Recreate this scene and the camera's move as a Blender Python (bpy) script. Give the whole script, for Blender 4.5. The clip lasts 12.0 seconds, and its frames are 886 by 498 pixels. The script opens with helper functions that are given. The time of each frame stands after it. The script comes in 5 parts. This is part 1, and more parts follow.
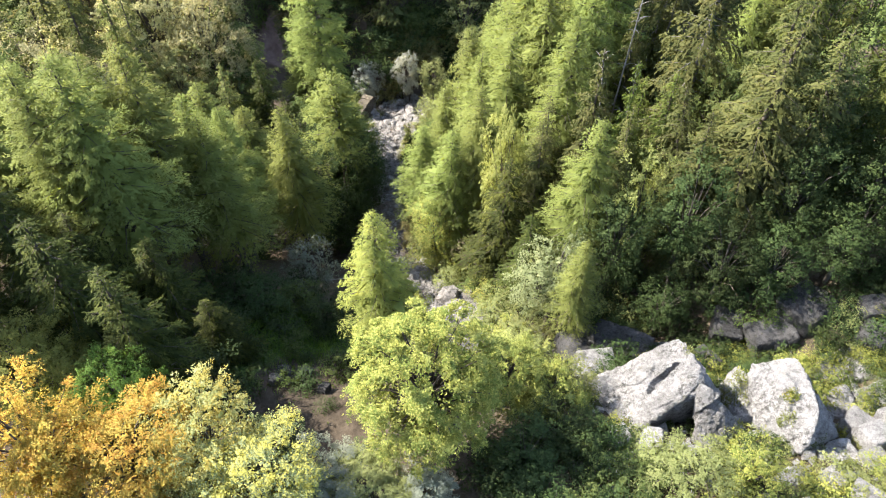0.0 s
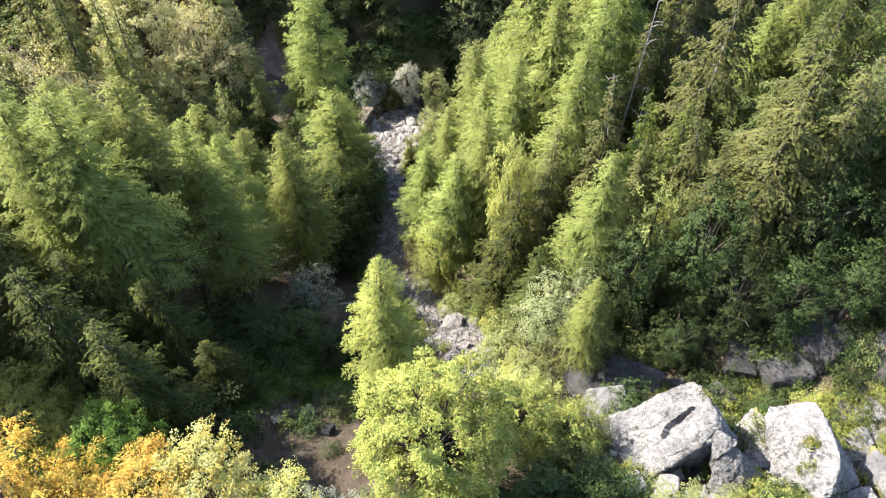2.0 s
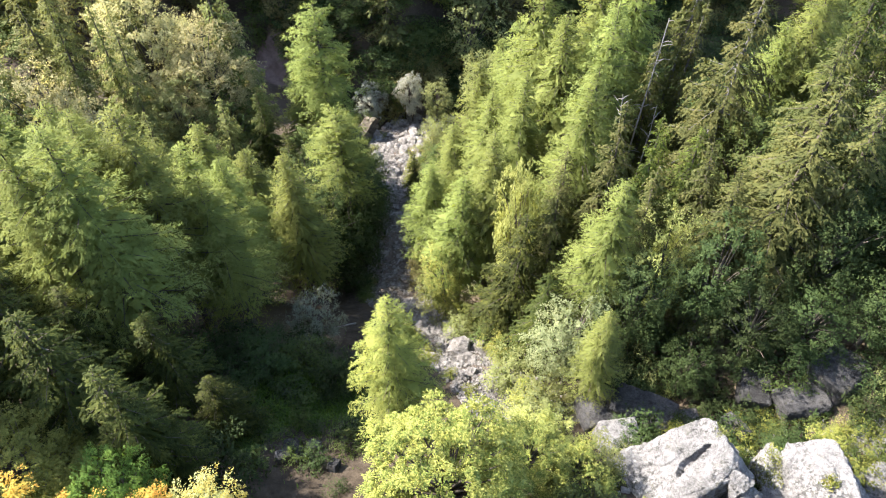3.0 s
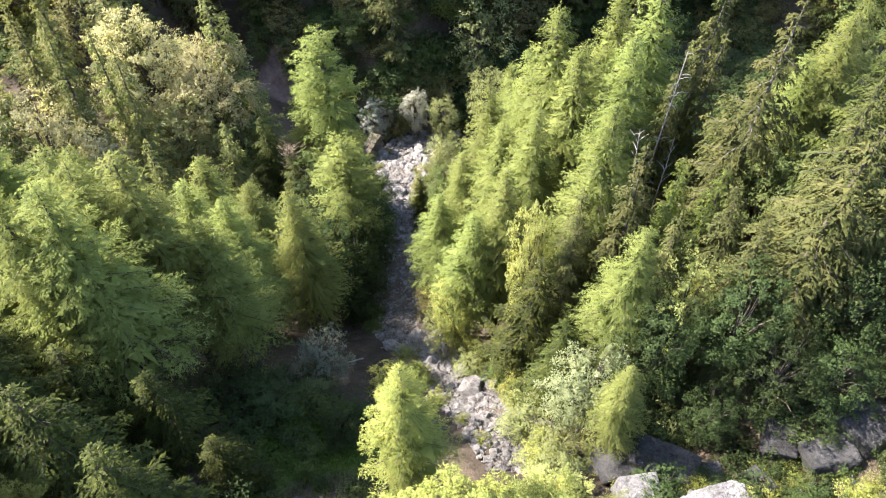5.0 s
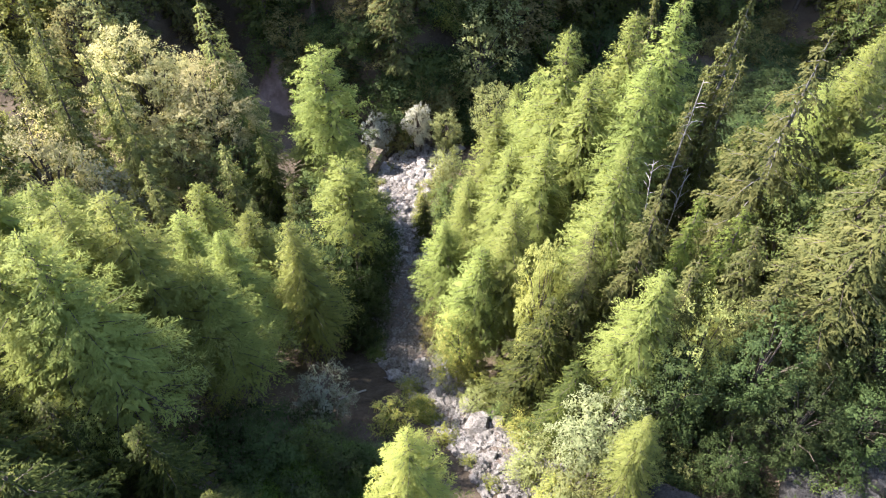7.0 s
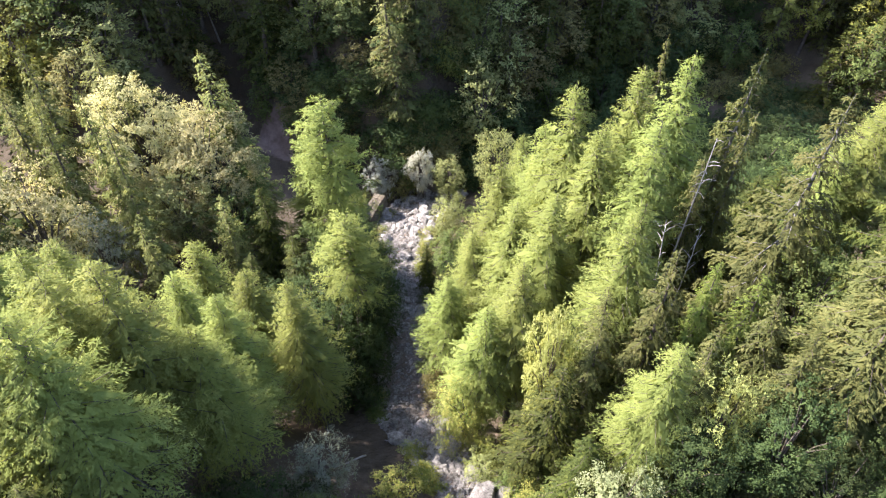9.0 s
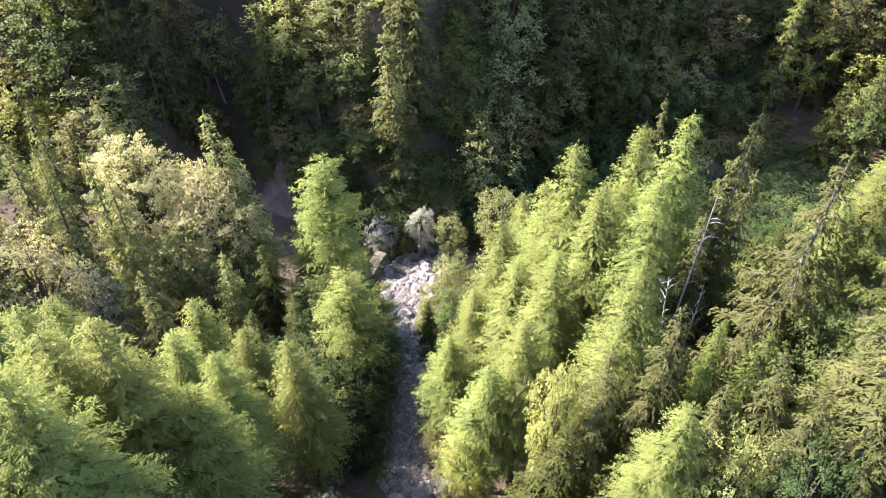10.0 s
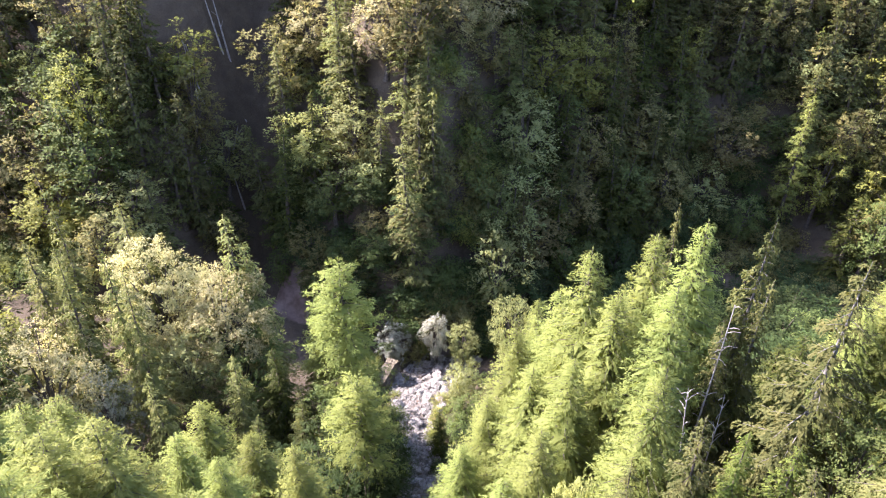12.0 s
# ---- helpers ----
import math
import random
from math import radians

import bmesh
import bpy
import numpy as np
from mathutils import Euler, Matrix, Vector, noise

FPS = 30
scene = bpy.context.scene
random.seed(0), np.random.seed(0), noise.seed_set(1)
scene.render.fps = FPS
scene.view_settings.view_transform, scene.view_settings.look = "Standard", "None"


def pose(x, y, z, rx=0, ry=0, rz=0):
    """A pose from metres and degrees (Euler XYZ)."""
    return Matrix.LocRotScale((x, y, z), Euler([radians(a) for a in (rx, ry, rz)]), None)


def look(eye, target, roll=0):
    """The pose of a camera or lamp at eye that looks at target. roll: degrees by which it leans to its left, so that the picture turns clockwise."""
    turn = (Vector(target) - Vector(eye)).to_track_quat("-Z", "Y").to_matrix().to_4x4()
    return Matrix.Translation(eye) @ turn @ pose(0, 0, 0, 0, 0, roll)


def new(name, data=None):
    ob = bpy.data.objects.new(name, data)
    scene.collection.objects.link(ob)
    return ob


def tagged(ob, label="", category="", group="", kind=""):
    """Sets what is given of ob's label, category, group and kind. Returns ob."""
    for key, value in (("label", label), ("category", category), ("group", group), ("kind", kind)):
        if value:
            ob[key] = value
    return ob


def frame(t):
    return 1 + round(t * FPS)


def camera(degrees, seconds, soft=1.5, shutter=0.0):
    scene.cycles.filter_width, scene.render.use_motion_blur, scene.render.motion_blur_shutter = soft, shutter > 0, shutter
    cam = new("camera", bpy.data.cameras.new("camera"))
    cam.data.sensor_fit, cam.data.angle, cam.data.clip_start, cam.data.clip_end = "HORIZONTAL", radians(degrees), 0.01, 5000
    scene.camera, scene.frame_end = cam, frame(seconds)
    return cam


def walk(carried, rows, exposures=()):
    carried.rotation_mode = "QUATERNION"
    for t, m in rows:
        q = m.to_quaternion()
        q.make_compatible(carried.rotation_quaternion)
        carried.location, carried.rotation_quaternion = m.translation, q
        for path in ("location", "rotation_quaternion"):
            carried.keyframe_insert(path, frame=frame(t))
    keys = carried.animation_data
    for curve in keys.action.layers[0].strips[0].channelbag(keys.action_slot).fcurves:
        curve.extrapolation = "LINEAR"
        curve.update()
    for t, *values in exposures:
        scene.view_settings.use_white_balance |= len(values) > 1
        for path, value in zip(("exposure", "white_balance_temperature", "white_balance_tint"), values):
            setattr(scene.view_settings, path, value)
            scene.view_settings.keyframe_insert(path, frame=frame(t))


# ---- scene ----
cam = camera(62.7, 12.0, soft=1.1)
PATH = [
    (0, (0.266, 0.142, 37.668), (0.249, 1.443, 36.15), -0.2),
    (0.5, (0.213, 0.438, 37.819), (0.198, 1.738, 36.298), -0.2),
    (1, (0.119, 0.933, 37.938), (0.105, 2.232, 36.418), -0.2),
    (1.5, (-0.073, 1.689, 38.054), (-0.084, 2.988, 36.532), -0.1),
    (2, (-0.271, 2.646, 38.158), (-0.283, 3.944, 36.636), -0.1),
    (2.5, (-0.507, 3.674, 38.35), (-0.519, 4.971, 36.827), -0.2),
    (3, (-0.694, 4.609, 38.565), (-0.707, 5.905, 37.043), -0.3),
    (5, (-1.311, 7.727, 39.049), (-1.33, 9.025, 37.528), -0.6),
    (5.5, (-1.459, 8.392, 39.081), (-1.478, 9.692, 37.561), -0.5),
    (6, (-1.56, 9.043, 39.15), (-1.58, 10.344, 37.631), -0.6),
    (6.5, (-1.639, 9.712, 39.225), (-1.659, 11.012, 37.706), -0.6),
    (8.5, (-1.9, 12.868, 38.931), (-1.922, 14.185, 37.426), -0.7),
    (9, (-1.916, 13.154, 38.924), (-1.94, 14.526, 37.469), -0.7),
    (9.5, (-1.961, 13.213, 38.896), (-1.986, 14.642, 37.497), -0.7),
    (10, (-2.005, 13.199, 38.805), (-2.031, 14.682, 37.463), -0.7),
    (10.5, (-2.033, 13.194, 38.714), (-2.063, 14.725, 37.428), -0.8),
    (11, (-2.043, 13.199, 38.625), (-2.08, 14.778, 37.398), -0.7),
    (11.5, (-2.051, 13.227, 38.514), (-2.096, 14.851, 37.347), -0.6),
    (12, (-2.048, 13.209, 38.39), (-2.112, 14.875, 37.286), -0.5),
]
walk(cam, [(t, look(eye, target, roll)) for t, eye, target, roll in PATH], exposures=[(0, 2.31, 6540, 13), (3, 2.43, 6500, 15), (6.5, 2.56, 6450, 19), (9, 2.6, 6410, 21), (12, 2.82, 6290, 30)])


# ---- light: sun ahead and to the left, clear sky ----
SUN_EL, SUN_AZ = radians(41), radians(-69)
sun_way = Vector((math.sin(SUN_AZ) * math.cos(SUN_EL), math.cos(SUN_AZ) * math.cos(SUN_EL), math.sin(SUN_EL)))
sun = new("sun", bpy.data.lights.new("sun", "SUN"))
sun.data.energy, sun.data.angle, sun.data.color = 5.0, radians(0.53), (1.0, 0.955, 0.88)
sun.matrix_world = look(sun_way * 200, (0, 0, 0))
world = bpy.data.worlds.new("sky")
scene.world = world
world.use_nodes = True
sky = world.node_tree.nodes.new("ShaderNodeTexSky")
sky.sky_type, sky.sun_disc, sky.sun_elevation, sky.sun_rotation = "NISHITA", False, SUN_EL, SUN_AZ % (2 * math.pi)
world.node_tree.links.new(sky.outputs[0], world.node_tree.nodes["Background"].inputs[0])
world.node_tree.nodes["Background"].inputs[1].default_value = 0.145


# ---- materials ----
class Graph:
    """A short way to write node materials."""

    def __init__(self, name):
        self.mat = bpy.data.materials.new(name)
        self.mat.use_nodes = True
        self.t = self.mat.node_tree
        self.bsdf = self.t.nodes["Principled BSDF"]
        self.out = self.t.nodes["Material Output"]

    def put(self, node, socket, value):
        if isinstance(value, bpy.types.NodeSocket):
            self.t.links.new(value, node.inputs[socket])
        elif value is not None:
            node.inputs[socket].default_value = value

    def noise(self, scale, detail=4.0, rough=0.6, at=None, warp=0.0):
        n = self.t.nodes.new("ShaderNodeTexNoise")
        self.put(n, "Scale", scale), self.put(n, "Detail", detail), self.put(n, "Roughness", rough), self.put(n, "Distortion", warp)
        self.put(n, "Vector", at if at is not None else self.coords())
        return n.outputs["Fac"]

    def voronoi(self, scale, feature="F1", at=None, output="Distance"):
        n = self.t.nodes.new("ShaderNodeTexVoronoi")
        n.feature = feature
        self.put(n, "Scale", scale), self.put(n, "Vector", at if at is not None else self.coords())
        return n.outputs[output]

    def coords(self):
        return self.t.nodes.new("ShaderNodeTexCoord").outputs["Object"]

    def ramp(self, fac, *stops):
        n = self.t.nodes.new("ShaderNodeValToRGB")
        while len(n.color_ramp.elements) < len(stops):
            n.color_ramp.elements.new(0.5)
        for e, (p, c) in zip(n.color_ramp.elements, stops):
            e.position, e.color = p, (*c, 1) if len(c) == 3 else c
        self.put(n, "Fac", fac)
        return n.outputs["Color"]

    def mix(self, fac, a, b, blend="MIX"):
        n = self.t.nodes.new("ShaderNodeMix")
        n.data_type, n.blend_type = "RGBA", blend
        self.put(n, 0, fac)
        for socket, value in ((6, a), (7, b)):
            self.put(n, socket, (*value, 1) if isinstance(value, tuple) and len(value) == 3 else value)
        return n.outputs[2]

    def math(self, op, a, b=0.5, clamp=False):
        n = self.t.nodes.new("ShaderNodeMath")
        n.operation, n.use_clamp = op, clamp
        self.put(n, 0, a), self.put(n, 1, b)
        return n.outputs[0]

    def attribute(self, name):
        n = self.t.nodes.new("ShaderNodeAttribute")
        n.attribute_name = name
        return n.outputs["Fac"]

    def island(self):
        return self.t.nodes.new("ShaderNodeNewGeometry").outputs["Random Per Island"]

    def random(self):
        return self.t.nodes.new("ShaderNodeObjectInfo").outputs["Random"]

    def bump(self, height, strength=0.4, distance=0.05):
        n = self.t.nodes.new("ShaderNodeBump")
        self.put(n, "Height", height), self.put(n, "Strength", strength), self.put(n, "Distance", distance)
        self.put(self.bsdf, "Normal", n.outputs[0])

    def finish(self, colour, rough=0.8, specular=0.3):
        self.put(self.bsdf, "Base Color", colour), self.put(self.bsdf, "Roughness", rough), self.put(self.bsdf, "Specular IOR Level", specular)
        return self.mat


def foliage(name, dark, mid, light, glow=0.35, spread=0.35, pass_on=1.45, turning=()):
    """Leaves or needles: each leaf its own shade, each tree its own tint, some light let through."""
    k = Graph(name)
    leaf = k.mix(0.68, k.ramp(k.island(), (0.0, dark), (0.5, mid), (1.0, light)), k.ramp(k.noise(0.9, 3), (0.3, dark), (0.5, mid), (0.7, light)))
    if turning:
        # whole boughs that have turned another colour
        boughs = k.ramp(k.math("ADD", k.noise(1.2, 3, 0.6), k.math("MULTIPLY", k.math("SUBTRACT", k.island(), 0.5), 0.25)), (0.44, (0, 0, 0)), (0.54, (1, 1, 1)))
        leaf = k.mix(boughs, leaf, k.ramp(k.island(), *zip((0.0, 0.5, 1.0), turning)))
    tree = k.t.nodes.new("ShaderNodeHueSaturation")
    k.put(tree, "Hue", k.math("MULTIPLY_ADD", k.random(), 0.02))
    tree.inputs["Hue"].links[0].from_node.inputs[2].default_value = 0.492
    k.put(tree, "Value", k.math("MULTIPLY_ADD", k.random(), spread))
    tree.inputs["Value"].links[0].from_node.inputs[2].default_value = 1 - spread / 2
    k.put(tree, "Color", leaf)
    colour = tree.outputs[0]
    k.finish(colour, 0.7, 0.1)
    through_leaf = k.t.nodes.new("ShaderNodeBsdfTranslucent")
    k.put(through_leaf, "Color", k.mix(0.85, colour, k.mix(1.0, colour, (pass_on, 0.95 * pass_on, 0.57 * pass_on), "MULTIPLY")))
    both = k.t.nodes.new("ShaderNodeMixShader")
    k.put(both, 0, glow), k.put(both, 1, k.bsdf.outputs[0]), k.put(both, 2, through_leaf.outputs[0])
    k.put(k.out, "Surface", both.outputs[0])
    return k.mat


def bark(name, dark, light):
    k = Graph(name)
    n = k.noise(3.0, 5, 0.7)
    k.bump(k.noise(9.0, 4, 0.7), 0.7, 0.06)
    return k.finish(k.ramp(n, (0.3, dark), (0.7, light)), 0.9, 0.15)


def stone(name, dark, light, tint, moss=0.0):
    """Rough rock: broad tones, crusts of dark lichen and pits in some stretches, bare pale stretches between, fine grain."""
    k = Graph(name)
    big = k.ramp(k.noise(0.5, 6, 0.65), (0.3, dark), (0.5, light), (0.7, tint))
    grain = k.ramp(k.noise(16.0, 6, 0.75), (0.3, (0.72, 0.72, 0.71)), (0.65, (1.12, 1.12, 1.1)))
    base = k.mix(1.0, big, grain, "MULTIPLY")
    where = k.ramp(k.noise(0.55, 4, 0.6, warp=0.6), (0.42, (0, 0, 0)), (0.6, (1, 1, 1)))
    crust = k.ramp(k.noise(4.2, 9, 0.82, warp=0.4), (0.44, (0.26, 0.255, 0.24)), (0.53, (1, 1, 1)))
    base = k.mix(k.math("MULTIPLY", where, 0.9), base, k.mix(1.0, base, crust, "MULTIPLY"))
    seams = k.ramp(k.noise(1.1, 7, 0.7, warp=1.8), (0.475, (1, 1, 1)), (0.5, (0.3, 0.29, 0.28)), (0.525, (1, 1, 1)))
    base = k.mix(0.7, base, seams, "MULTIPLY")
    if moss:
        base = k.mix(k.math("MULTIPLY", k.ramp(k.noise(0.9, 6, 0.75), (0.6, (0, 0, 0)), (0.68, (1, 1, 1))), moss), base, (0.1, 0.095, 0.035))
    value = k.t.nodes.new("ShaderNodeHueSaturation")
    k.put(value, "Color", base), k.put(value, "Value", k.math("MULTIPLY_ADD", k.random(), 0.4))
    value.inputs["Value"].links[0].from_node.inputs[2].default_value = 0.8
    k.bump(k.math("ADD", k.noise(2.6, 9, 0.78), k.math("MULTIPLY", k.noise(13.0, 7, 0.8), 0.55)), 1.0, 0.4)
    return k.finish(value.outputs[0], 0.92, 0.15)


M = {
    "larch": foliage("larch_needles", (0.12, 0.15, 0.04), (0.16, 0.19, 0.05), (0.2, 0.225, 0.063), 0.42, 0.28, 1.5),
    "larch_olive": foliage("olive_larch_needles", (0.118, 0.143, 0.037), (0.165, 0.19, 0.049), (0.212, 0.232, 0.064), 0.42, 0.2, 1.5),
    "larch_gold": foliage("gold_green_needles", (0.13, 0.155, 0.042), (0.2, 0.22, 0.055), (0.3, 0.285, 0.075), 0.42, 0.15, 1.4),
    "birch": foliage("pale_yellow_leaves", (0.19, 0.215, 0.065), (0.275, 0.3, 0.095), (0.37, 0.375, 0.13), 0.42, 0.15),
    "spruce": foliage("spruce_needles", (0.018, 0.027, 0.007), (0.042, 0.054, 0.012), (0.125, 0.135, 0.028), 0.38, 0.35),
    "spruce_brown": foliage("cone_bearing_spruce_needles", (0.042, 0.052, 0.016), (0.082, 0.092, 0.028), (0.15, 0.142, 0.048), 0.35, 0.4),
    # olive, and brighter than the other spruces to carry sunlight in the colour
    "spruce_olive": foliage("sun_painted_olive_needles", (0.065, 0.08, 0.026), (0.125, 0.14, 0.043), (0.22, 0.22, 0.08), 0.38, 0.3),
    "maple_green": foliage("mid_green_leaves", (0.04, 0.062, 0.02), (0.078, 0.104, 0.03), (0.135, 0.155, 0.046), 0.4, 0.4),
    "beech": foliage("yellow_green_leaves", (0.075, 0.105, 0.024), (0.155, 0.18, 0.04), (0.31, 0.315, 0.1), 0.34, 0.15, 1.3, ((0.1, 0.115, 0.024), (0.19, 0.195, 0.04), (0.32, 0.3, 0.085))),
    "yellow": foliage("autumn_yellow_leaves", (0.2, 0.19, 0.06), (0.36, 0.31, 0.07), (0.52, 0.42, 0.1), 0.38, 0.1, turning=((0.14, 0.18, 0.07), (0.24, 0.27, 0.1), (0.36, 0.36, 0.15))),
    "orange": foliage("autumn_orange_leaves", (0.16, 0.15, 0.04), (0.4, 0.31, 0.06), (0.52, 0.42, 0.085), 0.38, 0.1, turning=((0.2, 0.11, 0.03), (0.36, 0.215, 0.04), (0.5, 0.33, 0.06))),
    "sallow": foliage("grey_green_and_yellow_leaves", (0.11, 0.14, 0.06), (0.2, 0.225, 0.11), (0.32, 0.33, 0.17), 0.38, 0.1, turning=((0.26, 0.25, 0.07), (0.4, 0.36, 0.09), (0.52, 0.44, 0.12))),
    "lush": foliage("fresh_green_leaves", (0.04, 0.075, 0.014), (0.075, 0.125, 0.022), (0.13, 0.18, 0.034), 0.4, 0.2),
    "olive": foliage("olive_leaves", (0.08, 0.09, 0.022), (0.15, 0.16, 0.036), (0.24, 0.24, 0.058), 0.38, 0.2),
    "spruce_fresh": foliage("fresh_green_spruce_needles", (0.05, 0.075, 0.016), (0.1, 0.13, 0.027), (0.19, 0.21, 0.05), 0.42, 0.25),
    "pale": foliage("pale_cream_leaves", (0.17, 0.17, 0.08), (0.28, 0.27, 0.13), (0.42, 0.39, 0.2), 0.42, 0.2, turning=((0.17, 0.16, 0.075), (0.28, 0.25, 0.115), (0.4, 0.36, 0.175))),
    "whitebeam": foliage("pale_grey_green_leaves", (0.1, 0.125, 0.055), (0.17, 0.195, 0.09), (0.27, 0.29, 0.15), 0.36, 0.25),
    "grey": foliage("silver_grey_leaves", (0.11, 0.125, 0.085), (0.165, 0.18, 0.13), (0.23, 0.24, 0.185), 0.32, 0.25),
    "willow": foliage("pale_silver_leaves", (0.22, 0.225, 0.175), (0.31, 0.315, 0.25), (0.4, 0.4, 0.33), 0.35, 0.15),
    "sage": foliage("pale_green_leaves", (0.12, 0.14, 0.05), (0.18, 0.2, 0.075), (0.26, 0.27, 0.11), 0.42, 0.25),
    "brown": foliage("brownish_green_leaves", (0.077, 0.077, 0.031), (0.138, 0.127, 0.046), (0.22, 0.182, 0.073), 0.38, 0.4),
    # a dark green taken deeper so that it carries the forest's shade
    "dark": foliage("shade_dark_green_leaves", (0.016, 0.027, 0.009), (0.03, 0.047, 0.014), (0.062, 0.083, 0.024), 0.22, 0.5),
    "wall_stone": stone("brown_masonry", (0.09, 0.075, 0.055), (0.17, 0.145, 0.105), (0.25, 0.215, 0.16)),
    "pale_bark": bark("pale_grey_bark", (0.06, 0.055, 0.05), (0.16, 0.15, 0.135)),
    "bark": bark("grey_brown_bark", (0.035, 0.028, 0.022), (0.12, 0.1, 0.08)),
    "dead": bark("bleached_dead_wood", (0.14, 0.125, 0.11), (0.34, 0.31, 0.28)),
    "rock": stone("grey_rock", (0.165, 0.16, 0.154), (0.31, 0.301, 0.288), (0.39, 0.379, 0.363), 0.35),
    # rock taken darker to hold tree shade in its colour; serves wet stones too
    "shade_rock": stone("shade_and_wet_rock", (0.042, 0.042, 0.042), (0.085, 0.083, 0.081), (0.13, 0.127, 0.122), 0.5),
    "cobble": stone("pale_stream_stone", (0.17, 0.158, 0.142), (0.29, 0.272, 0.248), (0.4, 0.378, 0.345)),
}


def ground_material():
    k = Graph("forest_floor")
    soil = k.ramp(k.noise(0.35, 6, 0.65), (0.3, (0.045, 0.034, 0.024)), (0.55, (0.085, 0.066, 0.046)), (0.75, (0.13, 0.102, 0.07)))
    litter = k.ramp(k.noise(6.0, 5, 0.75), (0.3, (0.025, 0.02, 0.014)), (0.7, (0.11, 0.086, 0.056)))
    soil = k.mix(0.5, soil, litter)
    green = k.ramp(k.noise(3.0, 6, 0.7), (0.3, (0.015, 0.028, 0.006)), (0.7, (0.06, 0.095, 0.02)))
    base = k.mix(k.ramp(k.math("ADD", k.math("MULTIPLY", k.attribute("grass"), 0.75), k.math("MULTIPLY", k.noise(0.6, 5, 0.7), 0.5)), (0.42, (0, 0, 0)), (0.62, (1, 1, 1))), soil, green)
    mud = k.ramp(k.noise(1.2, 6, 0.7), (0.3, (0.028, 0.022, 0.015)), (0.55, (0.05, 0.039, 0.027)), (0.8, (0.085, 0.068, 0.048)))
    mud = k.mix(0.6, mud, k.ramp(k.voronoi(2.4), (0.08, (0.4, 0.4, 0.4)), (0.4, (1, 1, 1))), "MULTIPLY")
    base = k.mix(k.ramp(k.math("ADD", k.attribute("gravel"), k.math("MULTIPLY", k.noise(0.8, 5, 0.7), 0.7)), (0.52, (0, 0, 0)), (0.8, (1, 1, 1))), base, mud)
    base = k.mix(k.ramp(k.math("ADD", k.math("MULTIPLY", k.attribute("slide"), 0.6), k.math("MULTIPLY", k.noise(0.7, 6, 0.75), 0.6)), (0.5, (0, 0, 0)), (0.7, (1, 1, 1))), base, k.ramp(k.noise(0.5, 6, 0.7), (0.3, (0.1, 0.068, 0.055)), (0.7, (0.22, 0.16, 0.13))))
    k.bump(k.math("ADD", k.noise(1.5, 6, 0.7), k.math("MULTIPLY", k.noise(8.0, 4, 0.7), 0.3)), 0.7, 0.25)
    return k.finish(base, 0.95, 0.1)


def gravel_material():
    k = Graph("stream_gravel")
    at = k.t.nodes.new("ShaderNodeVectorMath")
    at.operation = "MULTIPLY_ADD"
    k.put(at, 0, k.coords()), k.put(at, 1, (1, 1, 1))
    wobble = k.t.nodes.new("ShaderNodeTexNoise")
    k.put(wobble, "Scale", 1.7), k.put(wobble, "Vector", k.coords())
    k.put(at, 2, wobble.outputs["Color"])
    cells = k.voronoi(4.6, output="Color", at=at.outputs[0])
    grey = k.ramp(cells, (0.1, (0.07, 0.062, 0.053)), (0.5, (0.125, 0.112, 0.097)), (0.9, (0.23, 0.21, 0.184)))
    base = k.mix(0.45, grey, k.ramp(k.voronoi(4.6, at=at.outputs[0]), (0.2, (1, 1, 1)), (0.6, (0.3, 0.28, 0.26))), "MULTIPLY")
    base = k.mix(0.8, base, k.ramp(k.noise(5.0, 8, 0.8), (0.36, (0.45, 0.43, 0.4)), (0.62, (1.2, 1.18, 1.14))), "MULTIPLY")
    base = k.mix(k.ramp(k.noise(0.35, 5, 0.65), (0.42, (0, 0, 0)), (0.62, (1, 1, 1))), base, k.mix(0.55, base, (0.13, 0.095, 0.068)))
    k.bump(k.math("SUBTRACT", k.noise(4.0, 7, 0.75), k.math("MULTIPLY", k.voronoi(4.6, at=at.outputs[0]), 0.6)), 1.0, 0.25)
    return k.finish(base, 0.9, 0.2)


M["ground"], M["gravel"] = ground_material(), gravel_material()

# ---- the lie of the land: a torrent falling away from the camera into a gorge, a steep slope beyond ----
rng = np.random.default_rng(7)
BED_Y = (-80, 0, 10, 18, 23, 31.7, 39, 45.5, 55, 69.6, 82.7, 88, 96, 120)
BED_Z = (34, 10, 5.5, 1.8, -1, -7, -12.2, -17.3, -21.5, -27.6, -31.6, -34, -36, -38)
BED_X = (62, 38, 27, 16, 7.5, 1.6, -2.1, -5.2, -6.9, -7.2, -8.2, -7.4, -4, 8)
LEFT_Y, LEFT_X = (-80, 10, 23, 31, 39, 45, 55, 70, 88, 120), (-30, -9, -10, -7, -7, -11, -10.5, -10, -14, -20)
RIGHT_Y, RIGHT_X = (-80, 10, 18, 23, 28, 33, 39, 45, 55, 70, 88, 120), (60, 32, 27, 22, 14, 6, 1, -2, -3.5, -4, -2, 5)


def slope_foot(x):
    """Where the far slope starts: a spur in the middle, a landslip gully beside it, a hollow further along."""
    return 103 - 9 * np.exp(-((x + 10) / 11) ** 2) + 7 * np.exp(-((x + 39) / 6) ** 2) - 9 * np.exp(-((x + 52) / 11) ** 2) + 0.75 * np.clip(x - 3, 0, 36)


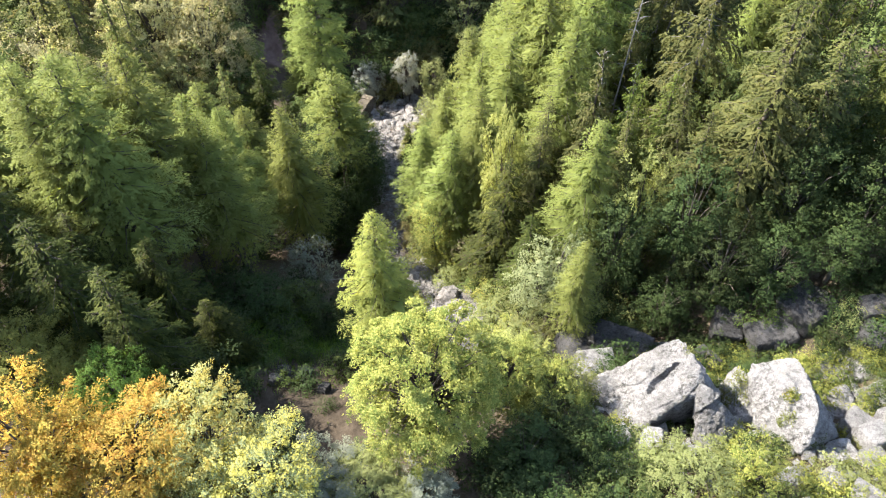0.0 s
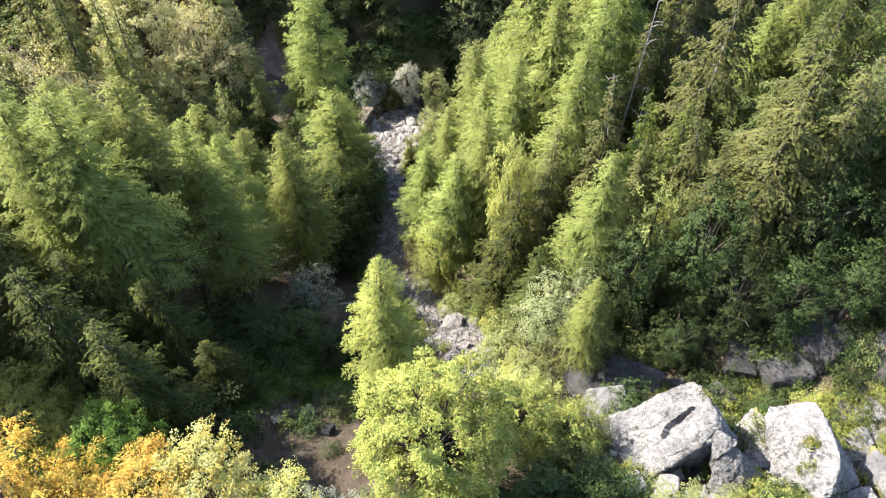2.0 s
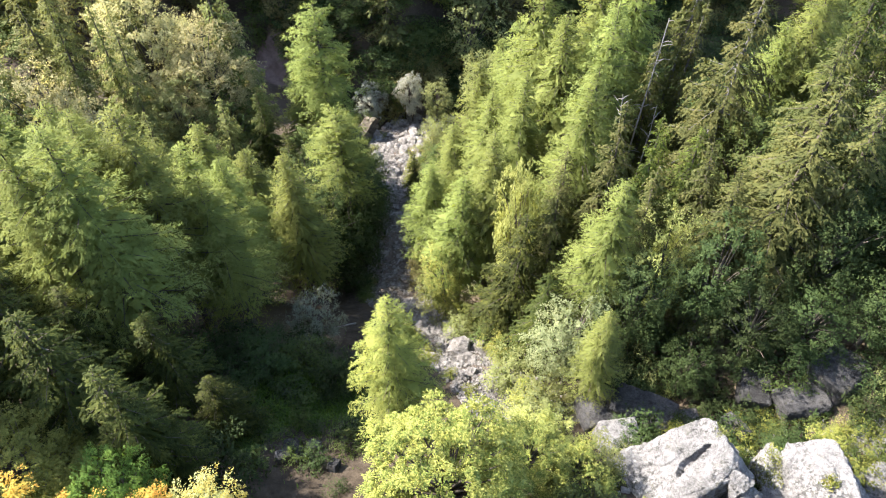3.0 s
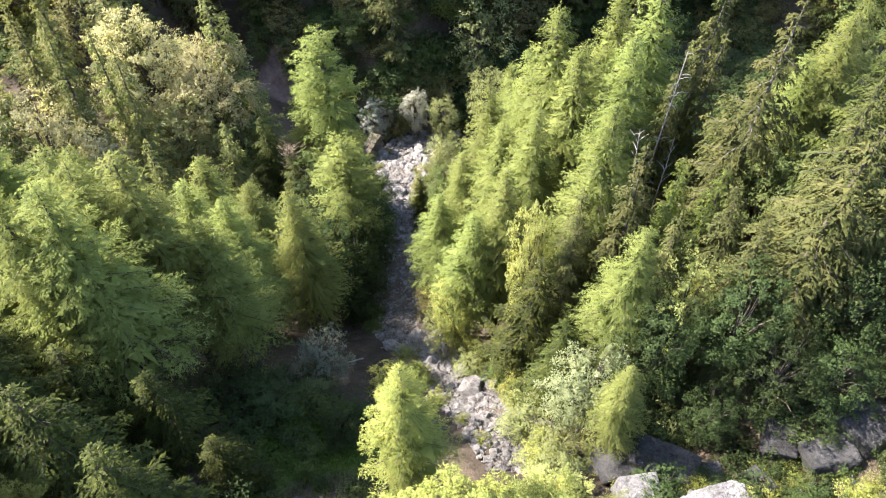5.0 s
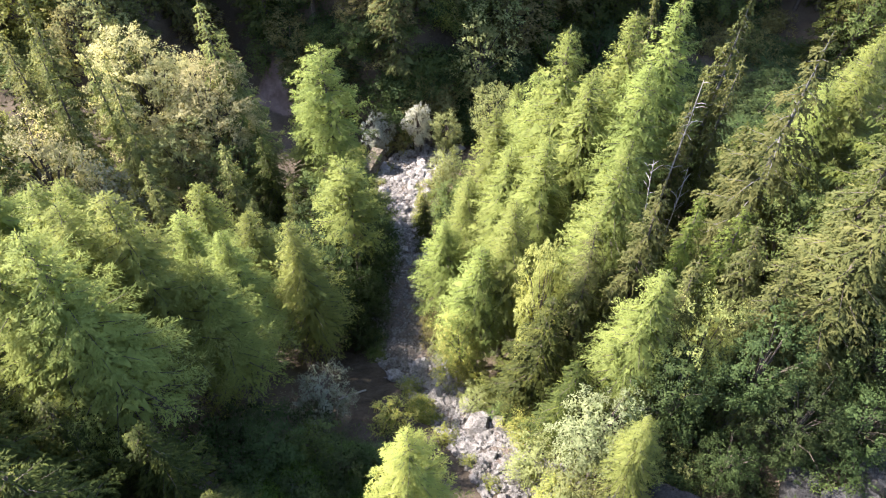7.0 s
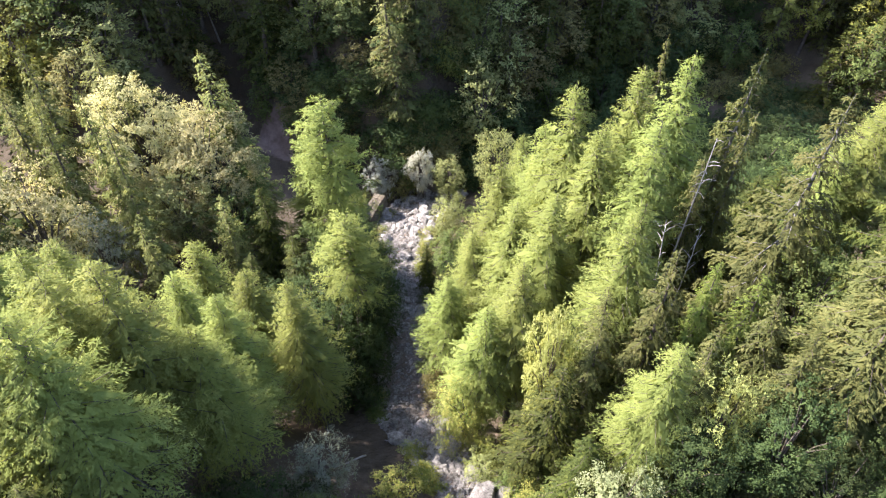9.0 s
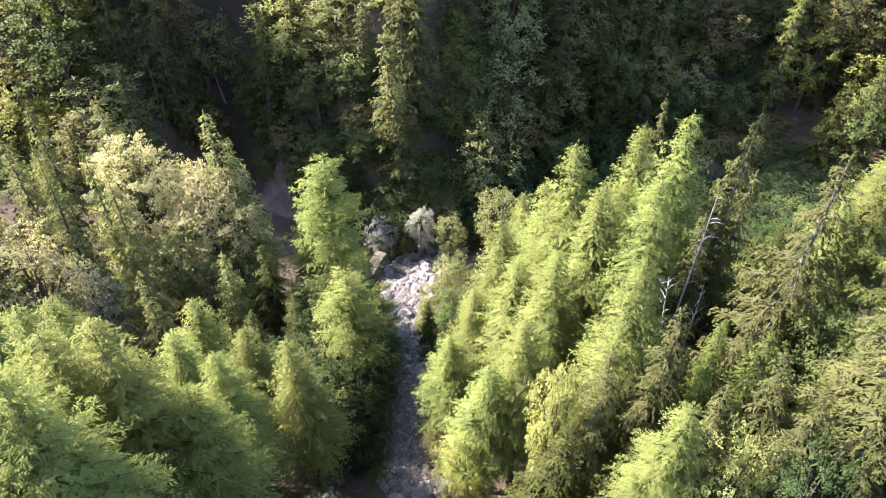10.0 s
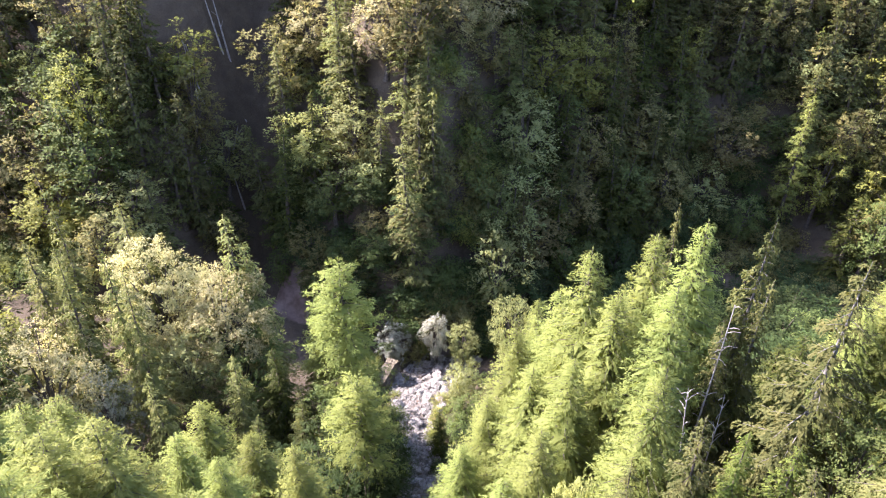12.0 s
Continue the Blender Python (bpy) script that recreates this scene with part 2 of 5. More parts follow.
def land(x, y):
    """Height of the ground at x, y (numbers or arrays), before the small unevenness."""
    x, y = np.asarray(x, float), np.asarray(y, float)
    z = np.interp(y, BED_Y, BED_Z)
    left = np.maximum(0, np.interp(y, LEFT_Y, LEFT_X) - x)
    right = np.maximum(0, x - np.interp(y, RIGHT_Y, RIGHT_X))
    z = z + 0.25 * np.minimum(left, 90) + 0.45 * np.minimum(right, 60) * np.clip((y - 10) / 15, 0.2, 1) * np.clip(1 - (y - 58) / 24, 0.1, 1)
    z = z + 2.2 * np.clip((-13.4 - x) / 0.9, 0, 1) * np.clip((x + 24) / 6, 0, 1) * np.clip((y - 82) / 2.5, 0, 1) * np.clip((95 - y) / 3, 0, 1)
    away = y - slope_foot(x)
    away = away + np.clip((y - 100) / 15, 0, 1) * (9 * np.exp(-((x + 13) / 11) ** 2) - 4 * np.exp(-((x + 36) / 5) ** 2))
    z = z + 1.35 * np.clip(away, 0, 46) + 0.25 * np.clip(away - 46, 0, 400)
    return z + 0.3 * np.clip(-80 - y, 0, 300)


def ripple(x, y):
    """Small unevenness of the ground, from sums of waves."""
    return (0.35 * np.sin(0.61 * x + 1.3 * np.sin(0.37 * y)) * np.cos(0.53 * y + 0.8 * np.sin(0.43 * x))
            + 0.15 * np.sin(1.9 * x + 2.1 * np.sin(0.9 * y)) * np.sin(1.7 * y + 1.1 * np.sin(1.1 * x)))


def floor_at(x, y):
    return float(land(x, y) + ripple(x, y))


def mesh_of(name, verts, faces, material, smooth=False):
    """A mesh from arrays: verts (n, 3) and faces, an (m, 3) or (m, 4) array or a list of loops."""
    me = bpy.data.meshes.new(name)
    if isinstance(faces, np.ndarray):
        k = faces.shape[1]
        me.vertices.add(len(verts)), me.loops.add(faces.size), me.polygons.add(len(faces))
        me.vertices.foreach_set("co", np.asarray(verts, np.float32).ravel())
        me.loops.foreach_set("vertex_index", faces.astype(np.int32).ravel())
        me.polygons.foreach_set("loop_start", np.arange(0, faces.size, k, dtype=np.int32))
        me.update(calc_edges=True)
    else:
        me.from_pydata([tuple(v) for v in verts], [], faces)
    if smooth:
        me.polygons.foreach_set("use_smooth", np.ones(len(me.polygons), bool))
    me.materials.append(material)
    return me


def part(name, data, parent, label=""):
    """A mesh object of its own under a thing or a part."""
    ob = new(name, data)
    ob.parent = parent
    return tagged(ob, label)


def spaced(edges, step):
    """Even steps between two bounds, then steps that grow out to the horizon."""
    inner = np.arange(edges[0], edges[1] + step / 2, step)
    grow = step * np.cumsum(1.35 ** np.arange(1, 24))
    return np.concatenate((edges[0] - grow[::-1], inner, edges[1] + grow))


def build_ground():
    xs, ys = spaced((-66, 62), 0.9), spaced((4, 140), 0.9)
    gx, gy = np.meshgrid(xs, ys)
    gz = land(gx, gy) + ripple(gx, gy)
    verts = np.stack((gx, gy, gz), -1).reshape(-1, 3)
    n, m = len(xs), len(ys)
    i = (np.arange(m - 1)[:, None] * n + np.arange(n - 1)).ravel()
    me = mesh_of("ground", verts, np.stack((i, i + 1, i + n + 1, i + n), 1), M["ground"], True)
    x, y = verts[:, 0], verts[:, 1]
    bed = np.abs(x - np.interp(y, BED_Y, BED_X))
    flat = np.interp(y, LEFT_Y, LEFT_X) - 2
    gravel = np.clip(1 - np.maximum(0, bed - 3) / 3.5, 0, 1)
    gravel = np.maximum(gravel, 0.9 * ((x > flat) & (x < np.interp(y, BED_Y, BED_X)) & (y > 33) & (y < 66)))
    # mud of the hollow, laid on fuller so it also darkens like tree shade
    gravel = np.maximum(gravel, np.clip(1 - np.hypot((x + 8) / 4.5, (y - 20) / 6.5), 0, 1) ** 0.4)
    grass = np.clip(1.3 - np.hypot((x + 9) / 6, (y - 27) / 6), 0, 1) + 0.25 * (y < 12) + 0.12
    scar = np.clip(2.4 - 2 * np.hypot((x + 28.5) / 4.5, (y - 104) / 3.5), 0, 1)
    chute = np.clip(2.0 - np.abs(x + 36.3 + 1.5 * np.sin(y * 0.4)) / 3.0, 0, 1) * (y > 97)
    # the gully's bare earth is held back to 0.22, standing for shade in it
    for name, values in (("gravel", gravel), ("grass", np.clip(grass, 0, 1)), ("slide", np.maximum(scar, 0.22 * chute))):
        me.attributes.new(name, "FLOAT", "POINT").data.foreach_set("value", values.astype(np.float32))
    tagged(new("ground", me), "brown forest floor with grass, mud and bare earth", "ground", kind="structure")


build_ground()


# ---- boulders and stones ----
def hull_mesh(name, points, material, cuts=0, rough=0.0, seed=0.0, smooth=False):
    """A block of rock: the hull of some corners, its faces cut finer and roughened."""
    bm = bmesh.new()
    for p in points:
        bm.verts.new(p)
    made = bmesh.ops.convex_hull(bm, input=bm.verts)
    bmesh.ops.delete(bm, geom=list({v for v in made["geom_interior"] + made["geom_unused"] if isinstance(v, bmesh.types.BMVert)}), context="VERTS")
    if cuts:
        bmesh.ops.dissolve_limit(bm, angle_limit=0.12, verts=bm.verts, edges=bm.edges)
        bmesh.ops.bevel(bm, geom=bm.edges[:], offset=0.06, segments=1, affect="EDGES", clamp_overlap=True)
        bmesh.ops.triangulate(bm, faces=bm.faces)
        for _ in range(7):
            long_edges = [e for e in bm.edges if e.calc_length() > cuts]
            if not long_edges:
                break
            bmesh.ops.subdivide_edges(bm, edges=long_edges, cuts=1)
            bmesh.ops.triangulate(bm, faces=bm.faces)
        bm.normal_update()
        for v in bm.verts:
            p = v.co + Vector((seed, 2 * seed, -seed))
            lump = noise.fractal(p * 0.5, 0.9, 2.1, 3) * 0.2 + noise.fractal(p * 2.6, 0.6, 2.2, 4) * 0.3
            ledge = 0.5 * (noise.noise(p * 0.5 + Vector((3, 1, 7))) > 0.12) + 0.25 * (noise.noise(p * 1.1 + Vector((8, 2, 4))) > 0.2)
            pit = -0.8 * max(0, 0.3 - noise.voronoi(p * 2.2)[0][0])
            v.co += v.normal * rough * (lump + ledge + pit)
    me = bpy.data.meshes.new(name)
    bm.to_mesh(me), bm.free()
    me.materials.append(material)
    return me


def block_corners(r, size, chips=5):
    """Corners of a chipped, skewed block of that size."""
    pts = []
    for sx in (-1, 1):
        for sy in (-1, 1):
            for sz in (-1, 1):
                pts.append(Vector((sx * size[0] / 2 * r.uniform(0.72, 1), sy * size[1] / 2 * r.uniform(0.72, 1), sz * size[2] / 2 * r.uniform(0.75, 1))))
    for _ in range(chips):
        d = Vector((r.gauss(0, 1), r.gauss(0, 1), r.gauss(0, 1))).normalized()
        pts.append(Vector((d.x * size[0], d.y * size[1], d.z * size[2])) * 0.58)
    return pts


def cobble_corners(r, size, count=15):
    """Corners of a rounded, uneven stone."""
    pts = []
    for k in range(count):
        c = 1 - 2 * (k + 0.5) / count
        a = 2.39996 * k + r.uniform(-0.4, 0.4)
        q = math.sqrt(1 - c * c)
        pts.append(Vector((size[0] * q * math.cos(a), size[1] * q * math.sin(a), size[2] * c)) * r.uniform(0.4, 0.55))
    return pts


def boulder(x, y, size, turn, seed, label, material="rock", sink=0.3):
    r = random.Random(seed)
    m = pose(0, 0, 0, *turn)
    pts = [m @ p for p in block_corners(r, size)]
    low = min(p.z for p in pts)
    ob = new("boulder", hull_mesh("boulder", [p - Vector((0, 0, low)) for p in pts], M[material], 0.19 if max(size) > 4 else 0.25, 0.035 * min(max(size), 5.5), seed * 3.7))
    ob.location = (x, y, floor_at(x, y) - sink * (max(p.z for p in pts) - low))
    return tagged(ob, label, "boulder", "boulders of the torrent")


def crag(corners, seed, label, material="rock", fine=0.13, rough=0.24):
    """A boulder from the places of its corners."""
    pts = [Vector(c) for c in corners]
    mid = sum(pts, Vector()) / len(pts)
    foot = Vector((mid.x, mid.y, min(p.z for p in pts)))
    ob = new("boulder", hull_mesh("boulder", [p - foot for p in pts], M[material], fine, rough, seed * 3.7))
    ob.location = foot
    return tagged(ob, label, "boulder", "boulders of the torrent")


huge = crag(((7.9, 21.8, -0.8), (9.1, 22.3, 0.4), (12.8, 22.5, 4.25), (13.1, 21.8, 4.55), (13.45, 20.3, 4.8), (13.3, 19.6, 4.5), (12.45, 18.95, 4.0), (11.0, 18.7, 2.3), (9.65, 18.0, 1.0), (8.2, 18.6, -0.3), (7.7, 19.7, -1.1),
             (14.6, 19.7, 3.4), (15.4, 20.2, 1.2), (15.2, 22.2, 0.0), (13.4, 23.4, -0.6), (9.4, 23.0, -2), (10.4, 19.2, -0.2), (12.6, 19.6, 0.4), (14.6, 19.9, 0.4), (8.4, 19.6, -1.5)), 3, "huge angular pale grey boulder with a slanting flat top")
tilt = Vector((-0.72, 0, 0.69))
for v in huge.data.vertices:
    # a stepped break across the slanting top
    from_break = v.co + huge.location - Vector((11.2, 20.0, 2.5))
    along, across = from_break.dot(Vector((0.62, 0.44, 0.65))), from_break.dot(Vector((-0.30, 0.9, -0.31)))
    wide = 0.34 * max(0, math.sin(math.pi * along / 2.3)) ** 0.6 + 0.12 * noise.noise(v.co * 1.7) if 0 < along < 2.3 else -1
    if -0.06 < across < wide and from_break.dot(tilt) > -0.5:
        v.co -= tilt * (0.55 - 0.5 * across)
crag(((13.3, 19.5, 4.4), (13.7, 19.2, 4.55), (14.4, 18.6, 4.0), (15.8, 18.1, 2.4), (14.5, 17.3, 2.7), (13.8, 16.9, 2.4), (13.2, 17.7, 2.9), (13.3, 18.5, 3.6), (15.9, 18.6, 0.6), (13.4, 17.5, 1.0), (14.4, 19.9, 0.6), (14.6, 17.2, 1.0)), 12, "grey wedge of rock propped against a huge boulder")
tall_block = crag(((16.75, 20.9, 3.0), (17.0, 21.6, 3.15), (18.9, 21.3, 4.3), (19.0, 19.6, 4.6), (18.7, 17.5, 4.75), (20.5, 17.6, 2.6), (17.95, 16.3, 3.2), (17.1, 18.2, 1.9), (16.8, 19.7, 2.4), (19.9, 20.8, 2.4),
                   (20.3, 18.3, 1.2), (20.2, 20.8, 0.2), (17.3, 21.5, 0.3), (17.2, 18.6, 1.0), (18.2, 16.9, 1.8)), 5, "tall blocky grey boulder leaning among the others")
mossy = crag(((16.3, 21.9, 1.7), (16.0, 20.8, 1.9), (16.9, 22.4, 1.6), (17.0, 21.2, 2.1), (17.0, 19.2, 1.6), (16.2, 19.0, 1.4), (15.9, 19.6, 1.1), (15.8, 21.6, 0), (17.4, 22.4, 0), (17.3, 18.9, 0.6), (15.9, 19.0, 0.4)), 13, "mossy grey wedge of rock between two boulders")
crag(((22.4, 23.4, 0.2), (23.3, 24.5, 0.3), (26.9, 24.4, 0.5), (27.2, 22.6, 0.4), (24.0, 22.4, 0.2), (22.8, 22.7, -0.3), (22.6, 23.6, -1.4), (26.8, 24.0, -1.4), (26.6, 22.4, -0.8), (23.2, 22.3, -1)), 8, "broad flat-topped pale grey boulder")
crag(((23.2, 21.2, 1.0), (25.3, 21.7, 1.3), (27.5, 21.5, 1.4), (27.0, 19.8, 1.3), (23.7, 20.1, 0.9), (23.4, 20.3, 0), (26.8, 20, 0), (23.5, 21.3, -0.4), (26.9, 21.6, -0.2)), 9, "broad flat-topped pale grey boulder")
crag(((21.6, 20.9, 0.9), (22.9, 21.5, 1.0), (23.3, 20.1, 0.8), (22.9, 19.3, 0.5), (21.6, 19.7, 0.8), (21.5, 21.0, -0.4), (23.2, 21.3, -0.5), (23.1, 19.2, 0), (21.4, 19.4, 0.2)), 24, "rough grey boulder jammed among larger blocks")
crag(((16.1, 14.9, 3.2), (16.9, 15.4, 3.8), (17.9, 15.0, 3.5), (17.7, 13.7, 3.0), (16.3, 13.8, 2.9), (15.9, 15.2, 2.2), (18.1, 15.4, 2.2), (18, 13.6, 2.4), (16, 13.6, 2.4)), 22, "rough grey boulder jammed among larger blocks")
crag(((18.6, 16.8, 2.7), (20.9, 17.3, 2.8), (21.3, 15.8, 2.6), (19.0, 15.3, 2.7), (18.4, 16.0, 1.6), (21.2, 17.2, 1.6), (21.4, 15.6, 1.6), (18.8, 15.2, 1.6)), 34, "rough grey boulder jammed among larger blocks")
for bx, by, bs, bt, seed in ((22.5, 17.6, (2.0, 1.8, 1.5), 20, 21), (24.4, 17.8, (1.8, 1.6, 1.3), 75, 25), (9.3, 23.9, (2.6, 2.0, 1.6), 10, 26), (20.6, 22.0, (1.8, 1.5, 1.3), 100, 30), (18.9, 14.6, (1.5, 1.3, 1.1), 33, 31), (10.9, 17.2, (1.7, 1.3, 1.1), 70, 32),
                             (22.4, 18.7, (1.9, 1.6, 1.4), 44, 27), (24.6, 19.0, (2.2, 1.5, 1.2), 12, 28), (9.0, 17.4, (1.5, 1.2, 1.0), 25, 29), (21.8, 16.2, (1.4, 1.2, 1.0), 15, 36), (19.8, 13.6, (1.6, 1.2, 1.1), 140, 37), (23.2, 15.8, (1.8, 1.4, 1.2), 95, 38), (12.4, 16.4, (1.2, 1.0, 0.8), 60, 39)):
    boulder(bx, by, bs, (random.Random(seed).uniform(-15, 15), 6, bt), seed, "rough grey boulder jammed among larger blocks", sink=0.3)
# blocks under the trees, with the shade there painted into the stone
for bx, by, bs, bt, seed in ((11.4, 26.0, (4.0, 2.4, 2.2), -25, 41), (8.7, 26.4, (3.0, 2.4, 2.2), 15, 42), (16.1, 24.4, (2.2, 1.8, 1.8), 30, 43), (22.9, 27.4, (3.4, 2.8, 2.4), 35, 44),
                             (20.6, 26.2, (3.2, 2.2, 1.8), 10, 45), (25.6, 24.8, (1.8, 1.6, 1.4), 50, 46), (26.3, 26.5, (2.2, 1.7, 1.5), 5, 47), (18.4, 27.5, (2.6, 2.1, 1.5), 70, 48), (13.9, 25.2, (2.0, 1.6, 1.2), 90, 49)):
    boulder(bx, by, bs, (random.Random(seed).uniform(-12, 12), -5, bt), seed, "weathered boulder under the trees, their shade painted into its grey", "shade_rock", sink=0.25)


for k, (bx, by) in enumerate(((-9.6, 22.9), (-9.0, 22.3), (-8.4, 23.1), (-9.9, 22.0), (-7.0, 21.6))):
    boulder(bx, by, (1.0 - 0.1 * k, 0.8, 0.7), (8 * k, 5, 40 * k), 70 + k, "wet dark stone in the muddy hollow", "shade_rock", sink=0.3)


def build_bed():
    """The stream's stony bed: a strip of gravel whose edges dip under the soil."""
    ys = np.arange(26, 97, 0.6)
    across = np.linspace(-1, 1, 11)
    width = np.interp(ys, (8, 24, 32, 40, 46, 60, 70, 78, 84, 90, 97), (6, 6, 3.0, 2.9, 3.2, 3.2, 2.2, 2.6, 4.2, 5.0, 4.0))
    cx = np.interp(ys, BED_Y, BED_X)
    wig = np.sin(ys * 0.9) * 0.35 + np.sin(ys * 2.3) * 0.2
    gx = cx[:, None] + (width + wig)[:, None] * across
    gy = np.repeat(ys[:, None], len(across), 1)
    gz = land(gx, gy) + ripple(gx, gy) + 0.12 - 0.5 * np.abs(across) ** 6 + 0.08 * np.sin(gx * 5.1 + gy * 3.3)
    n = len(across)
    i = (np.arange(len(ys) - 1)[:, None] * n + np.arange(n - 1)).ravel()
    me = mesh_of("stream_bed", np.stack((gx, gy, gz), -1).reshape(-1, 3), np.stack((i, i + 1, i + n + 1, i + n), 1), M["gravel"], True)
    return tagged(new("stream_bed", me), "pale dry stony torrent bed running down the gully", "stream bed", kind="structure")


stream_bed = build_bed()


# ---- trees ----
def rod(verts, faces, points, radii, sides=6):
    """Adds a tapered tube through the points to lists of vertices and faces."""
    start = len(verts)
    for k, (p, r) in enumerate(zip(points, radii)):
        way = (points[min(k + 1, len(points) - 1)] - points[max(k - 1, 0)]).normalized()
        side = way.orthogonal().normalized()
        other = way.cross(side)
        for j in range(sides):
            a = 2 * math.pi * j / sides
            verts.append(p + side * (r * math.cos(a)) + other * (r * math.sin(a)))
    for k in range(len(points) - 1):
        for j in range(sides):
            a, b = start + k * sides + j, start + k * sides + (j + 1) % sides
            faces.append((a, b, b + sides, a + sides))


def sprigs(p, d, length, width, r, corners=4, facing=None):
    """Pointed leaves or needle sprays: one small blade of three or four corners from each point p along d."""
    d = d / np.linalg.norm(d, axis=1, keepdims=True)
    side = np.cross(d, r.normal(size=d.shape) if facing is None else facing)
    side /= np.linalg.norm(side, axis=1, keepdims=True) + 1e-9
    lift = np.cross(side, d)
    mid = p + d * (length * 0.5)[:, None]
    w = (width * 0.5)[:, None]
    if corners == 3:
        verts = np.stack((p + side * w, p + d * length[:, None], p - side * w), 1).reshape(-1, 3)
        return verts, np.arange(len(verts)).reshape(-1, 3)
    verts = np.stack((p, mid + side * w + lift * w * 0.35, p + d * length[:, None], mid - side * w + lift * w * 0.35), 1).reshape(-1, 3)
    return verts, np.arange(len(verts)).reshape(-1, 4)


def conifer(seed, height, radius, base, boughs, twigs, needles, length, width, curve, hang, fluff, shape, thin=0.3, bare=0.1, wild=0.18, core=True, ragged=1.0):
    """Trunk and needles of one conifer: boughs that carry side twigs, each twig a plume of needle sprays.
    curve: how a bough rises, sags and lifts its tip; hang: how far the twigs droop; fluff: how loose a plume is."""
    r = np.random.default_rng(seed)
    tv, tf = [], []
    up = np.array((0, 0, 1.0))
    bend = r.normal(0, 0.012 * height, 2)
    spine = lambda h: Vector((bend[0] * math.sin(2.2 * h / height), bend[1] * math.sin(2.7 * h / height), h))
    hs = [-0.6, 0.3, 0.12 * height, 0.3 * height, 0.5 * height, 0.7 * height, 0.87 * height, height]
    girth = 0.0125 * height
    rod(tv, tf, [spine(h) for h in hs], [girth * k for k in (1.6, 1.15, 1, 0.84, 0.64, 0.42, 0.2, 0.03)], 7)
    P, D, L, W = [], [], [], []
    for i in range(boughs):
        u = (i + r.uniform(0, 1)) / boughs
        h = height * (base + (0.985 - base) * u ** 0.9)
        reach = radius * shape(u) * (1 - ragged * r.choice((r.uniform(0.2, 0.5), r.uniform(-0.16, 0.2), r.uniform(-0.1, 0.15)))) + 0.15
        az = 2.39996 * i + r.normal(0, 0.4)
        out, side = np.array((math.cos(az), math.sin(az), 0.0)), np.array((-math.sin(az), math.cos(az), 0.0))
        lift, sag, tip = curve[0] * r.uniform(0.5, 1.4) + 0.35 * u * u + r.normal(0, 0.6 * wild), curve[1] * r.uniform(0.7, 1.3), curve[2]
        root = np.array(spine(h))
        along = lambda s: root + out * (reach * s)[:, None] + up * (reach * (lift * s - sag * s ** 2 + tip * s ** 4))[:, None]
        rod(tv, tf, [Vector(k) for k in along(np.array((0, 0.5, 0.94)))], [0.014 + 0.01 * reach, 0.008 + 0.006 * reach, 0.005], 3)
        n = max(4, int(twigs * reach))
        s = np.clip(np.linspace(0.1 + bare * (1 - u), 1.0, n) ** 0.85 + r.normal(0, 0.03, n), 0.05, 1.0)
        size = reach * 0.5 * (1.12 - s) * r.uniform(0.45, 1.1, n) + 0.22
        sign = np.where(np.arange(n) % 2 == 0, -1.0, 1.0)
        way = out * (0.35 + 0.6 * s)[:, None] + side * (sign * r.uniform(0.35, 1.0, n))[:, None] + up * r.normal(0.1 - 0.25 * hang, wild, n)[:, None]
        way /= np.linalg.norm(way, axis=1, keepdims=True)
        full = thin + (1 - thin) * min(1, 1.9 * u)
        count = np.maximum(3, (needles * full * size * r.uniform(0.6, 1.3, n)).astype(int))
        j = np.repeat(np.arange(n), count)
        q = r.uniform(0, 1, len(j)) ** 0.8
        p = along(s)[j] + way[j] * (size[j] * q)[:, None] - up * (hang * size[j] * q * q)[:, None] + r.normal(0, fluff, (len(j), 3)) * (1.15 - 0.6 * q)[:, None]
        d = way[j] - up * (1.3 * hang * q)[:, None] + r.normal(0, 0.42, (len(j), 3))
        P.append(p), D.append(d), L.append(length * r.uniform(0.6, 1.3, len(j))), W.append(width * r.uniform(0.7, 1.3, len(j)))
        # the dense inner part of the bough: large blades added to block light
        c = (5 if reach > 1 else 3) if core else 3
        s = r.uniform(0.06, 0.72, c)
        P.append(along(s) - out * (0.2 * reach) + r.normal(0, 0.07 * reach, (c, 3)) - up * 0.06 * reach), D.append(out + side * r.normal(0, 0.5, c)[:, None] - up * (0.2 + 0.3 * hang) + r.normal(0, 0.12, (c, 3)))
        L.append(0.42 * reach * full ** 0.5 * r.uniform(0.6, 1.2, c)), W.append(0.26 * reach * full ** 0.5 * r.uniform(0.6, 1.2, c))
    top = np.array([spine(h) for h in np.linspace(0.86 * height, height, 40)])
    a = r.uniform(0, 6.28, 40)
    P.append(top), D.append(np.stack((np.cos(a), np.sin(a), r.uniform(0.3, 1.6, 40)), 1)), L.append(np.full(40, length)), W.append(np.full(40, width))
    P = np.concatenate(P)
    N = r.normal(0, 0.6, P.shape) + up
    soft = P * np.array((1, 1, 0)) / (0.25 + np.hypot(P[:, 0], P[:, 1]))[:, None] + 0.5 * up + 0.45 * N
    crown = (*sprigs(P, np.concatenate(D), np.concatenate(L), np.concatenate(W), r, 3, N), soft)
    return (np.array(tv), tf), crown


